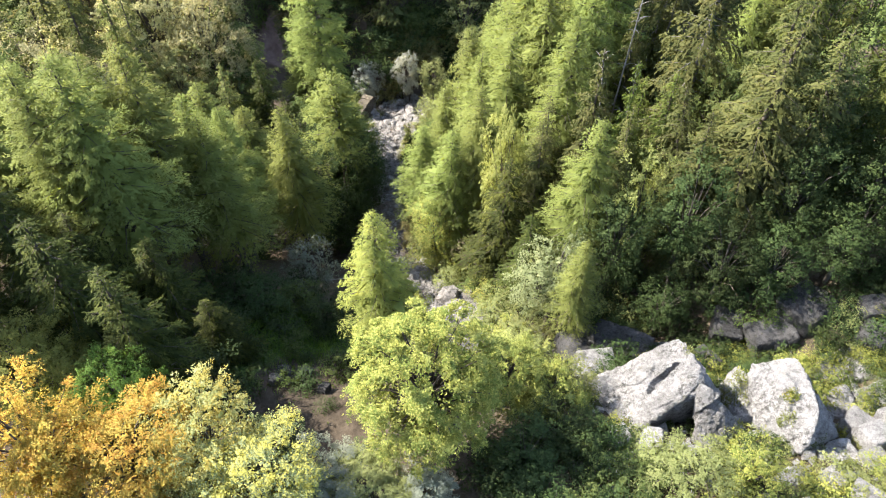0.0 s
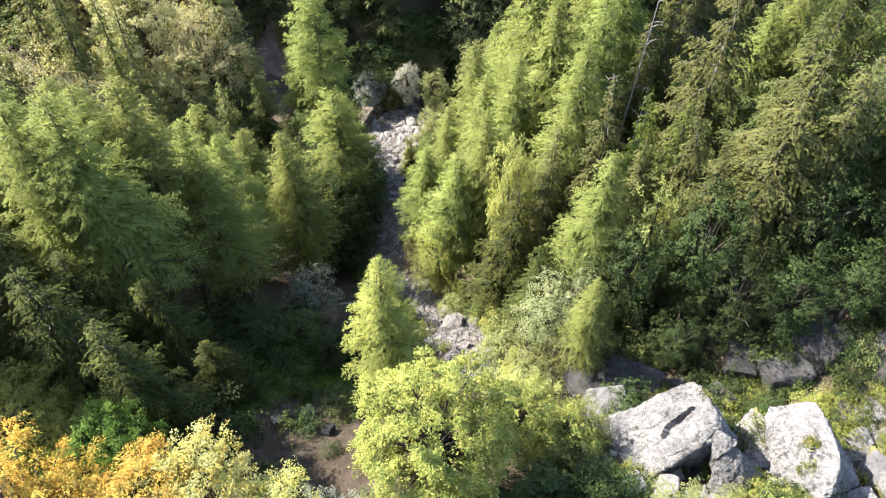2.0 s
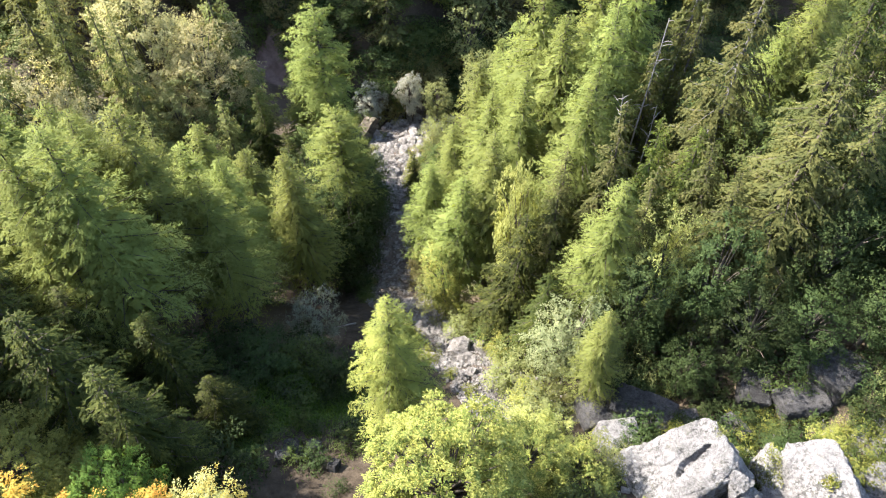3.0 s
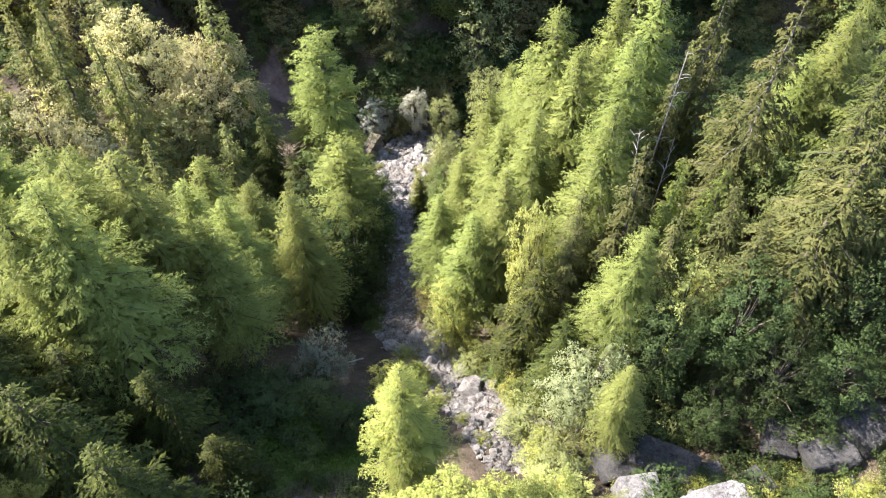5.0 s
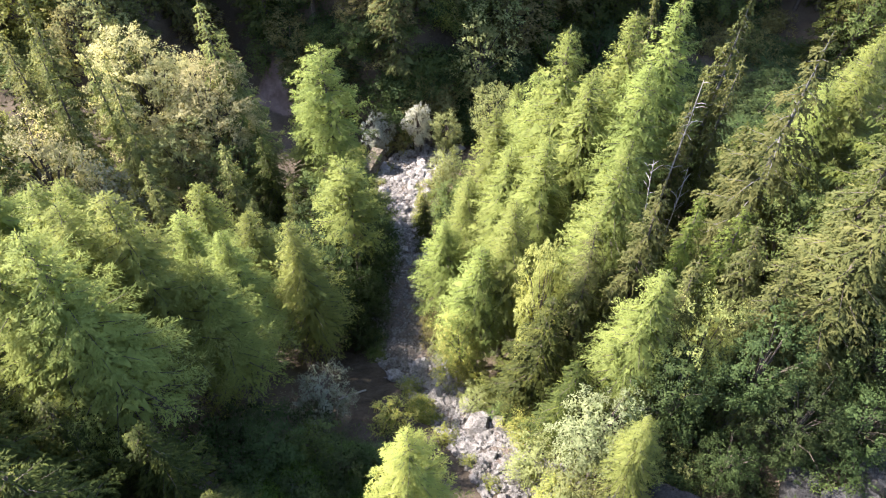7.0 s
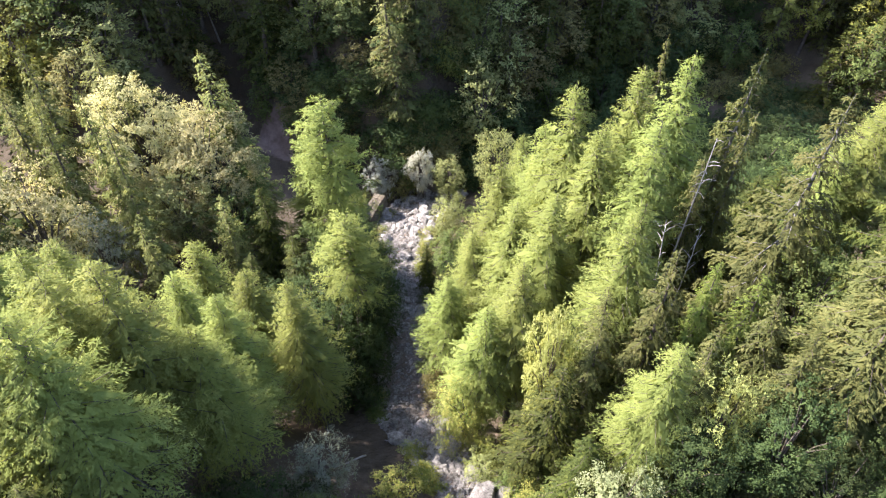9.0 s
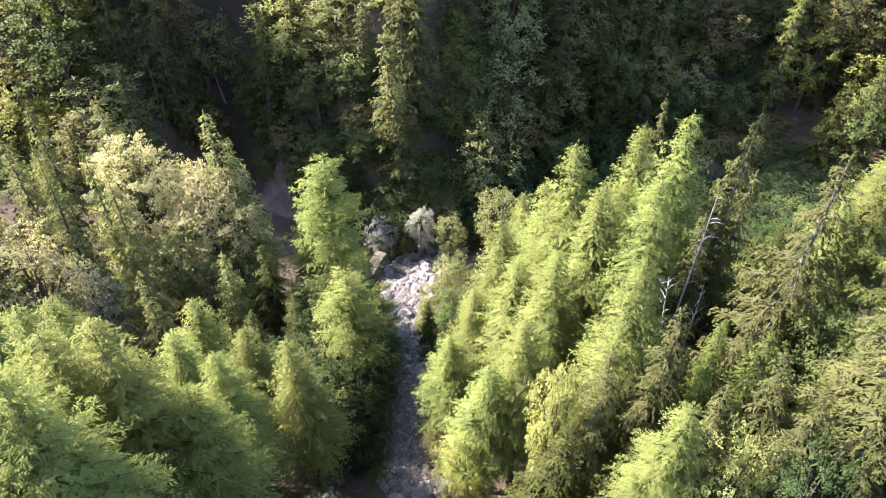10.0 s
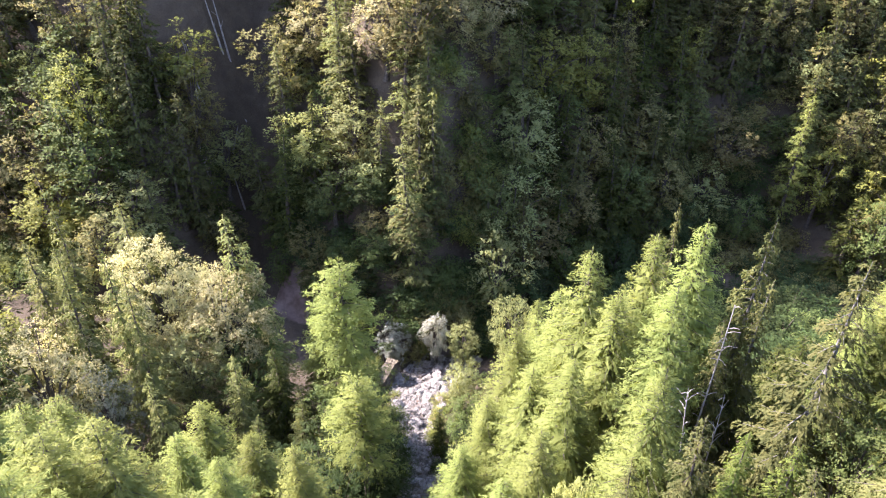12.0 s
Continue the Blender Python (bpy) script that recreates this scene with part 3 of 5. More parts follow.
def broadleaf(seed, height, radius, base, clumps, leaves, size, stems=1, fans=6, uneven=1.0, droop=0.35):
    """Trunk with forking limbs and a lumpy crown: each clump is a handful of flat fans of single leaves that overlap like shelves."""
    r = np.random.default_rng(seed)
    tv, tf = [], []
    up = np.array((0, 0, 1.0))
    mid, half = (height + base) / 2, (height - base) / 2
    lobes = [(r.normal(size=3), uneven * r.uniform(0.08, 0.22), r.uniform(0, 6.3)) for _ in range(5)]
    P, D, L, W, N = [], [], [], [], []
    for s in range(stems):
        lean = r.normal(0, 0.12 if stems == 1 else 0.3, 2) * radius
        girth = (0.017 if stems == 1 else 0.009) * height
        top = Vector((lean[0], lean[1], base + 0.75 * (height - base)))
        rod(tv, tf, [Vector((0, 0, -0.5)), Vector((0.1 * lean[0], 0.1 * lean[1], 0.3)), Vector((0.45 * lean[0], 0.5 * lean[1], 0.5 * top.z)), top], [girth * 1.7, girth * 1.15, girth * 0.8, girth * 0.2], 7)
    for i in range(clumps):
        c = 1 - 2 * (i + 0.5) / clumps
        az = 2.39996 * i + r.normal(0, 0.25)
        n = np.array((math.sqrt(1 - c * c) * math.cos(az), math.sqrt(1 - c * c) * math.sin(az), c))
        far = 0.9 * r.uniform(0.12, 1.0) ** 0.34 * (1 + sum(k * math.sin(2.2 * float(n @ v) + ph) for v, k, ph in lobes))
        if n[2] < -0.3:
            far *= 0.75
        centre = np.array((radius * n[0] * far, radius * n[1] * far, mid + half * n[2] * min(far, 0.95)))
        own = radius * r.uniform(0.2, 0.4) * (62 / clumps) ** 0.45
        fork = Vector((centre[0] * 0.12, centre[1] * 0.12, max(0.15 * height, min(0.72 * height, 0.45 * centre[2] + 0.12 * height))))
        bow = Vector((centre[0] * 0.6, centre[1] * 0.6, 0.45 * fork.z + 0.55 * centre[2] + 0.04 * height))
        if clumps < 40 or i % 3 == 0:
            rod(tv, tf, [fork, bow, Vector(centre)], [0.0065 * height, 0.004 * height, 0.0015 * height], 3)
        m = max(3, int(leaves / clumps / fans))
        q = r.normal(0, 0.8, (fans, 3)) + 0.7 * n + 0.2 * up
        q /= np.linalg.norm(q, axis=1, keepdims=True)
        plane = 0.8 * up + 0.45 * q + 0.3 * n + r.normal(0, 0.25, (fans, 3))
        plane /= np.linalg.norm(plane, axis=1, keepdims=True)
        across = np.cross(q, plane)
        across /= np.linalg.norm(across, axis=1, keepdims=True) + 1e-9
        reach = own * r.uniform(0.75, 1.45, fans)
        j = np.repeat(np.arange(fans), m)
        t = r.uniform(0.02, 1, len(j)) ** 0.75
        w = r.uniform(-1, 1, len(j)) * 0.52 * reach[j] * (1.08 - t * 0.85)
        p = centre + q[j] * (reach[j] * t)[:, None] + across[j] * w[:, None] - up * (droop * reach[j] * t * t + 0.25 * np.abs(w))[:, None] + plane[j] * r.normal(0, 0.055 * own, len(j))[:, None]
        d = q[j] * r.uniform(0.3, 0.9, len(j))[:, None] + across[j] * (np.sign(w) * r.uniform(0.2, 0.9, len(j)))[:, None] - 0.25 * up + r.normal(0, 0.25, (len(j), 3))
        P.append(p), D.append(d), L.append(size * r.uniform(0.6, 1.35, len(j))), W.append(size * 0.7 * r.uniform(0.7, 1.25, len(j)))
        N.append(plane[j] + 0.25 * n + r.normal(0, 0.33, (len(j), 3)))
        # a dense heart in each clump: a few oversized blades added to stop light
        P.append(centre + r.normal(0, 0.2 * own, (5, 3)) - 0.45 * own * n), D.append(r.normal(size=(5, 3))), L.append(own * r.uniform(0.3, 0.5, 5)), W.append(own * r.uniform(0.2, 0.34, 5)), N.append(np.tile(n, (5, 1)) + r.normal(0, 0.3, (5, 3)))
    N = np.concatenate(N)
    crown = (*sprigs(np.concatenate(P), np.concatenate(D), np.concatenate(L), np.concatenate(W), r, 3, N), N)
    return (np.array(tv), tf), crown


cone = lambda u: (1 - u) ** 0.8 * (0.55 + 0.45 * min(1, 5 * u + 0.35))
dome = lambda u: (1 - u) ** 0.42 * (0.5 + 0.5 * min(1, 4 * u + 0.2))
plume = lambda u: (1 - u) ** 0.82 * (0.5 + 0.5 * min(1, 4 * u + 0.2))
# kind: how to grow it, at its own height and radius, in so many variants
LARCH_BOUGH, SPRUCE_BOUGH = (0.2, 0.5, 0.3), (-0.02, 0.62, 0.36)
KINDS = {
    "larch": (6, 20.0, 3.9, lambda s: conifer(s, 20, 3.9, 0.22, 190, 5.4, 33, 0.17, 0.044, LARCH_BOUGH, 0.5, 0.08, plume, 0.35, wild=0.4, ragged=0.55)),
    "near_larch": (4, 20.0, 3.9, lambda s: conifer(s, 20, 3.9, 0.2, 140, 6.2, 46, 0.18, 0.046, LARCH_BOUGH, 0.4, 0.085, plume, 0.1, wild=0.4, ragged=0.75)),
    "pine": (3, 24.0, 3.6, lambda s: conifer(s, 24, 3.6, 0.4, 80, 7, 30, 0.23, 0.062, (0.35, 0.5, 0.25), 0.3, 0.09, dome, 0.25, wild=0.35, core=False)),
    "spruce": (6, 22.0, 3.9, lambda s: conifer(s, 22, 3.9, 0.06, 88, 6.5, 30, 0.21, 0.085, SPRUCE_BOUGH, 0.8, 0.04, cone, 0.8)),
    "open_spruce": (3, 22.0, 3.9, lambda s: conifer(s, 22, 3.9, 0.05, 84, 7, 38, 0.2, 0.08, (0.02, 0.7, 0.34), 0.9, 0.04, cone, 0.95, core=False)),
    "far_spruce": (5, 22.0, 3.4, lambda s: conifer(s, 22, 3.4, 0.05, 66, 4.5, 11, 0.42, 0.17, SPRUCE_BOUGH, 0.7, 0.07, cone, 0.9)),
    "far_larch": (2, 22.0, 3.2, lambda s: conifer(s, 22, 3.2, 0.16, 80, 5, 14, 0.4, 0.12, LARCH_BOUGH, 0.35, 0.1, plume, 0.7)),
    "broad": (6, 15.0, 4.4, lambda s: broadleaf(s, 15, 4.4, 2.0, 110, 15000, 0.15)),
    "far_broad": (5, 17.0, 4.2, lambda s: broadleaf(s, 17, 4.2, 1.6, 70, 4200, 0.3, fans=5)),
    "hero": (4, 12.0, 4.0, lambda s: broadleaf(s, 12, 4.0, 0.4, 190, 40000, 0.12, fans=7)),
    "round": (1, 12.0, 4.0, lambda s: broadleaf(s, 12, 4.0, 0.3, 330, 100000, 0.095, fans=8, uneven=0.3, droop=0.6)),
    "near_shrub": (4, 4.0, 2.0, lambda s: broadleaf(s, 4, 2.0, 0.15, 60, 9000, 0.085, 4)),
    "maple": (3, 20.0, 6.5, lambda s: broadleaf(s, 20, 6.5, 3.4, 210, 52000, 0.15, fans=8, uneven=0.6)),
    "bush": (4, 2.5, 1.6, lambda s: broadleaf(s, 2.5, 1.6, 0.1, 24, 1500, 0.14, 2)),
    "shrub": (5, 4.0, 2.0, lambda s: broadleaf(s, 4, 2.0, 0.2, 45, 4400, 0.12, 4)),
}
GROWN = {}


def crown_mesh(verts, faces, soft, material):
    """Leaves as a mesh whose shading follows the crown's swell rather than each flat blade."""
    k = faces.shape[1]
    a, b, c = verts[faces[:, 0]], verts[faces[:, 1]], verts[faces[:, 2]]
    back = np.einsum("ij,ij->i", np.cross(b - a, c - a), soft) < 0
    faces = np.where(back[:, None], faces[:, ::-1], faces)
    me = mesh_of("crown", verts, faces, material, True)
    soft = np.repeat(soft / np.linalg.norm(soft, axis=1, keepdims=True), k, axis=0)
    me.normals_split_custom_set_from_vertices(soft.tolist())
    return me


def grown(kind, variant):
    """Meshes of trunk and crown for a kind and a variant, made once."""
    if (kind, variant) not in GROWN:
        (tv, tf), leaves = KINDS[kind][3](1000 * (1 + list(KINDS).index(kind)) + variant)
        GROWN[kind, variant] = (mesh_of("trunk", tv, tf, M["bark"], True), crown_mesh(*leaves, M["larch"]))
    return GROWN[kind, variant]


planted = random.Random(11)


def plant(name, kind, x, y, height, radius, leaf, label, category, group="", lean=1.2):
    """One tree or shrub: a trunk and a crown under an empty at its foot."""
    count, own_h, own_r, _ = KINDS[kind]
    trunk, crown = grown(kind, planted.randrange(count))
    thing = new(name)
    thing.empty_display_size = 0.5
    k = height / own_h
    w = {"near_larch": 1.35, "larch": 1.42, "broad": 1.1, "hero": 1.1}.get(kind, 1.05) * radius / own_r
    thing.location = (x, y, floor_at(x, y))
    thing.rotation_euler = (radians(planted.gauss(0, lean)), radians(planted.gauss(0, lean)), planted.uniform(0, 6.28))
    thing.scale = (w, w, k)
    stem = part("trunk", trunk, thing)
    if kind == "open_spruce":
        stem.material_slots[0].link, stem.material_slots[0].material = "OBJECT", M["pale_bark"]
    leaves = part("crown", crown, thing)
    leaves.material_slots[0].link, leaves.material_slots[0].material = "OBJECT", M[leaf]
    return tagged(thing, label, category, group)


def thicket(name, label, category, rows):
    """Low plants beyond counting, joined: rows of x, y, height, radius and leaf."""
    r = random.Random(len(rows))
    count, own_h, own_r, grow = KINDS["bush"]
    kinds = [grow(5000 + k)[1] for k in range(count)]
    leaves = sorted({row[4] for row in rows})
    V, F, S, slots, start = [], [], [], [], 0
    for x, y, h, rad, leaf in rows:
        verts, faces, soft = kinds[r.randrange(count)]
        a, w, k = r.uniform(0, 6.28), rad / own_r, h / own_h
        turn = np.array(((math.cos(a), math.sin(a), 0), (-math.sin(a), math.cos(a), 0), (0, 0, 1)))
        V.append((verts @ turn) * (w, w, k) + (x, y, floor_at(x, y)))
        F.append(faces + start), S.append(soft @ turn), slots.append(np.full(len(faces), leaves.index(leaf), np.int32))
        start += len(verts)
    me = crown_mesh(np.concatenate(V), np.concatenate(F), np.concatenate(S), M[leaves[0]])
    for leaf in leaves[1:]:
        me.materials.append(M[leaf])
    me.polygons.foreach_set("material_index", np.concatenate(slots))
    return tagged(new(name, me), label, category, kind="stuff")


LARCH = "light green larch with feathery needles and slender dark trunk"
SPRUCE = "dark green spruce with drooping boughs and a pointed top"
# larches on the sunny bank: x, y, height, radius; the nearest first
for row in ((-19.1, 30.0, 19.7, 3.9), (-18.5, 35.8, 20.5, 3.9), (-21.5, 30.6, 18.5, 3.6), (-21.4, 36.2, 20, 3.6), (-15.6, 36.5, 17, 3.2), (-22.6, 33.6, 17, 3.2), (-16.8, 41.0, 17, 3.2)):
    plant("larch_tree", "near_larch", *row, "larch_olive", LARCH, "tree", "larches above the gully")
# larches left of x -26 stand mostly out of view, added to cast shade
for row in ((-24.5, 38.5, 19, 3.4), (-21.0, 49.4, 18, 3.2), (-17.4, 47.6, 16.6, 3.2), (-12.8, 44.7, 19, 3.0), (-17.5, 72.5, 20, 3.4), (-27.5, 32.5, 16, 3.4), (-19.5, 43.5, 18, 3.2), (-29, 37, 17, 3.4), (-31, 43, 19, 3.6), (-26.5, 43.5, 19, 3.4), (-27.8, 27.0, 19, 3.4), (-27.5, 22.0, 18, 3.4), (-33, 38, 17, 3.4)):
    plant("larch_tree", "larch", *row, "larch_olive", LARCH, "tree", "larches above the gully")
for row in ((-10.9, 55.7, 18.9, 3.6), (-14.0, 69.9, 26.8, 4.3)):
    plant("larch_tree", "pine", *row, "larch", "open-crowned light green larch on a long bare trunk", "tree", "larches above the gully", 1)
# larches on the rocky bank
for row in ((6.8, 54.3, 26.9, 3.9), (4.6, 64.3, 22, 3.2), (1.9, 60.2, 21, 3.2), (11.1, 56.0, 27, 3.8), (12.7, 53.7, 28, 3.8), (10.6, 49.6, 25, 3.4), (8.2, 42.2, 22.5, 3.2), (0.0, 55.6, 17, 2.8), (-2.2, 51.5, 14.5, 2.7),
            (0.1, 43.6, 17, 2.9), (2.5, 43.8, 19.5, 2.9), (5.6, 58.0, 24, 3.6), (8.5, 52.1, 25, 3.6), (4.4, 49.0, 22, 3.4), (9.2, 34.4, 17.4, 2.6), (23.0, 49.0, 17.5, 3.0), (24.8, 50.0, 19.5, 3.2), (27.5, 52.5, 19, 3.2), (8.3, 27.4, 10.5, 1.6), (2.5, 53.0, 20, 3.2)):
    plant("larch_tree", "larch", *row, "larch", LARCH, "tree", "larches above the gully")
plant("larch_tree", "near_larch", -3.4, 23.5, 14.4, 2.3, "larch_gold", "young larch turning yellow at its tip", "tree", lean=0)
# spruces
# the sun on these is put into their needle colour
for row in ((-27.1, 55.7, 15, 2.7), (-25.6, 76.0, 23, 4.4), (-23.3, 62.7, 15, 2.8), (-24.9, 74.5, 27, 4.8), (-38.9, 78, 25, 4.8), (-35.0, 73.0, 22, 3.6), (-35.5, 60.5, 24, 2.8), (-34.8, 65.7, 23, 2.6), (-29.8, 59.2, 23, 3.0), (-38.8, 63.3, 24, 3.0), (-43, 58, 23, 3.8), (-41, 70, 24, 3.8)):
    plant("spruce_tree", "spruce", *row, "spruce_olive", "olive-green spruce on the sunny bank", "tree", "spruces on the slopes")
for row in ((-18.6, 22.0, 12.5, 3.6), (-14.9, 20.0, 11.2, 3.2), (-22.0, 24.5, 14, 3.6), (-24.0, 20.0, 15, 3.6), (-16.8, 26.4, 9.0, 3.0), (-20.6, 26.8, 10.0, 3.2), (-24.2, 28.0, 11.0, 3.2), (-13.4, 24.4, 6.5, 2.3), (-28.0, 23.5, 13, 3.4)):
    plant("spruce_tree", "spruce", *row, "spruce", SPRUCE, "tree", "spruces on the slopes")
for row in ((17.7, 43.8, 25.8, 4.6), (16.6, 54.0, 25.8, 3.4), (18.4, 52.4, 20.5, 3.0)):
    plant("spruce_tree", "open_spruce", *row, "spruce_brown", "open-crowned spruce with a pale trunk and hanging boughs", "tree", "spruces on the slopes", 1)
for row in ((12.1, 39.3, 18.2, 2.4), (14.4, 38.0, 16.4, 2.9), (13.9, 41.5, 15.5, 2.4)):
    plant("spruce_tree", "spruce", *row, "spruce_fresh", "young fresh-green spruce among larches", "tree", "spruces on the slopes", 1)
for row in ((9.8, 39.1, 20, 3.2), (7.6, 39.6, 16.6, 3.0), (6.3, 37.6, 16, 2.8), (13.9, 58.8, 27.5, 2.4), (15.4, 50.2, 20, 2.8), (15.7, 36.5, 15.5, 3.2), (11.4, 34.8, 16.4, 2.6), (15.9, 34.0, 14.5, 3.0), (18.6, 34.0, 20.0, 4.6), (20.4, 37.0, 20, 4.4), (22.6, 34.6, 17, 4.0)):
    plant("spruce_tree", "spruce", *row, "spruce_brown", "tall spruce hung with brown cones among larches", "tree", "spruces on the slopes")
for row in ((3.9, 36.4, 15, 3.6), (6.0, 33.4, 11, 3.2), (-4.7, 69.5, 8, 1.6), (22.0, 38.0, 20, 3.8), (24.5, 42.5, 22, 3.8), (26.5, 36.0, 20, 3.8), (28.5, 47, 16, 3.4), (24.5, 60.0, 10, 3.2), (27.2, 63.0, 11, 3.4), (22.4, 56.6, 9, 3.0), (21.4, 46.5, 14, 3.2), (-16.8, 59.5, 13.0, 3.2), (-19.5, 55.5, 13.5, 3.2), (-20.5, 65.5, 15.0, 3.4), (-17.8, 64.0, 12.0, 3.0)):
    plant("spruce_tree", "spruce", *row, "spruce", SPRUCE, "tree", "spruces on the slopes")
# broadleaved trees: x, y, height, radius, leaf, label
for x, y, h, rad, leaf, label in (
        (-25.5, 69.0, 15.5, 4.6, "maple_green", "mid-green broadleaved tree below a pale maple"),
        (-30.5, 67.5, 15.5, 4.4, "sage", "broadleaved tree with pale yellowing leaves"),
        (-16.0, 65.0, 13.0, 3.4, "maple_green", "dark green broadleaved tree above the stream"),
        (-13.6, 60.5, 9.5, 2.8, "dark", "dark green broadleaved tree above the stream"),
        (-12.0, 51.2, 12.5, 2.6, "dark", "dark green broadleaved tree above the stream"),
        (-12.6, 47.6, 8.5, 2.3, "dark", "dark green broadleaved tree above the stream"),
        (-14.6, 56.6, 13.0, 2.9, "dark", "dark green broadleaved tree above the stream"),
        (-15.6, 52.6, 12.5, 2.9, "dark", "dark green broadleaved tree above the stream"),
        (-12.2, 59.0, 13.0, 2.8, "dark", "dark green broadleaved tree above the stream"),
        (37.0, 58.0, 16.0, 4.0, "dark", "dark green tree high on the bank"),
        (32.0, 55.0, 15.0, 4.0, "maple_green", "green broadleaved tree high on the bank"),
        (-12.4, 62.5, 13.0, 3.0, "dark", "dark green broadleaved tree above the stream"),
        (-11.6, 67.5, 10.0, 2.8, "maple_green", "dark green broadleaved tree above the stream"),
        (-12.6, 73.5, 8.5, 2.6, "dark", "dark green broadleaved tree above the stream")):
    plant("broadleaved_tree", "broad", x, y, h, rad, leaf, label, "tree", "broadleaved trees")
# behind the boulders, with shade put into their leaf colour, and beside the stream
for x, y, h, rad, leaf, label in (
        (19.8, 41.6, 16.5, 3.0, "maple_green", "green broadleaved tree on the rocky bank"),
        (21.8, 32.2, 12.5, 2.6, "dark", "dark green tree behind the boulders, shade put into its leaves"),
        (26.2, 31.6, 12.5, 2.6, "dark", "brownish tree behind the boulders, leaves darkened to stand for shade"),
        (23.6, 35.0, 15.0, 3.0, "dark", "dark green tree behind the boulders, shade put into its leaves"),
        (29.4, 33.5, 14.5, 3.2, "dark", "dark green tree behind the boulders, shade put into its leaves"),
        (29.5, 39.5, 18.0, 4.2, "maple_green", "green broadleaved tree on the rocky bank"),
        (33.5, 41.0, 18.0, 4.2, "dark", "dark green tree behind the boulders, shade put into its leaves"),
        (24.4, 29.2, 8.5, 2.3, "dark", "dark green tree behind the boulders, shade put into its leaves"),
        (28.4, 28.4, 10.0, 3.0, "dark", "brownish tree behind the boulders, leaves darkened to stand for shade"),
        (20.6, 29.0, 7.6, 2.0, "dark", "dark green tree behind the boulders, shade put into its leaves"),
        (31.8, 26.5, 8.5, 2.6, "dark", "dark green tree behind the boulders, shade put into its leaves"),
        (-37.8, 57.0, 17.5, 4.4, "pale", "pale broadleaved tree on the sunny bank"),
        (-40.5, 52.0, 17.0, 4.4, "maple_green", "mid-green broadleaved tree on the slope"),
        (-33.7, 58.0, 13.0, 2.6, "grey", "small silver-grey whitebeam among dark spruces"),
        (-2.4, 92.5, 8.5, 2.6, "sage", "yellowish willow bush beside the stream"),
        (4.0, 88.0, 16.5, 3.0, "sage", "silver-green broadleaved tree at the slope's foot"),
        (13.1, 33.9, 13.4, 2.2, "birch", "small tree with yellow-green top"),
        (11.2, 31.8, 12.5, 2.6, "dark", "broadleaved tree on the rocky bank, green darkened to stand for shade"),
        (7.0, 29.6, 9.8, 2.7, "whitebeam", "pale grey-green whitebeam at the forest edge"),
        (15.4, 31.8, 13.0, 2.7, "dark", "broadleaved tree on the rocky bank, green darkened to stand for shade"),
        (14.2, 28.6, 6.5, 1.9, "dark", "dark green rounded bush-like tree"),
        (17.8, 29.4, 9.5, 2.2, "dark", "dark green rounded bush-like tree"),
        (-0.9, 41.6, 10.0, 2.1, "beech", "sunlit yellow-green tree on the stream bank")):
    plant("broadleaved_tree", "broad", x, y, h, rad, leaf, label, "tree", "broadleaved trees")
for x, y, h, rad, leaf, label in (
        (4.0, 39.3, 20.5, 1.8, "birch", "slim yellow-leaved birch among larches"),
        (3.4, 20.4, 6.4, 2.2, "beech", "pale green beech beside a larger one"),
        (-10.4, 13.9, 7.7, 2.8, "yellow", "maple in golden-yellow and pale green leaf"),
        (-13.2, 13.4, 7.6, 2.8, "orange", "maple with orange and yellow autumn leaves"),
        (-16.0, 12.6, 8.2, 2.7, "orange", "maple with orange and yellow autumn leaves"),
        (-7.9, 13.2, 7.2, 2.5, "sallow", "sallow with grey-green and yellow leaves"),
        (-14.4, 16.4, 7.4, 1.9, "lush", "small fresh-green tree behind an orange maple"),
        (-19.2, 18.2, 7.4, 2.6, "olive", "olive-green broadleaved tree beside dark spruces"),
        (-17.4, 16.4, 5.0, 1.8, "olive", "olive-green broadleaved tree beside dark spruces"),
        (-6.2, 93.6, 11.0, 2.1, "willow", "slim pale willow beside the stream"),
        (-12.4, 93.4, 8.4, 1.9, "willow", "small rounded silver-grey willow"),
        (-5.6, 13.5, 2.5, 1.8, "grey", "grey-green sallow below the autumn maples"),
        (-3.2, 13.7, 2.7, 1.9, "sage", "grey-green sallow below the autumn maples"),
        (-0.9, 13.4, 2.4, 1.6, "grey", "grey-green sallow below the autumn maples")):
    plant("broadleaved_tree", "hero", x, y, h, rad, leaf, label, "tree", "broadleaved trees")
plant("broadleaved_tree", "round", -0.7, 17.3, 10.6, 3.7, "beech", "rounded yellow-green beech in full sun", "tree", "broadleaved trees")
for row in ((-33.6, 73.0, 22.0, 6.6), (-28.2, 72.0, 20.5, 6.2)):
    plant("broadleaved_tree", "maple", *row, "pale", "large pale sunlit maple turning cream and yellow", "tree", "broadleaved trees")
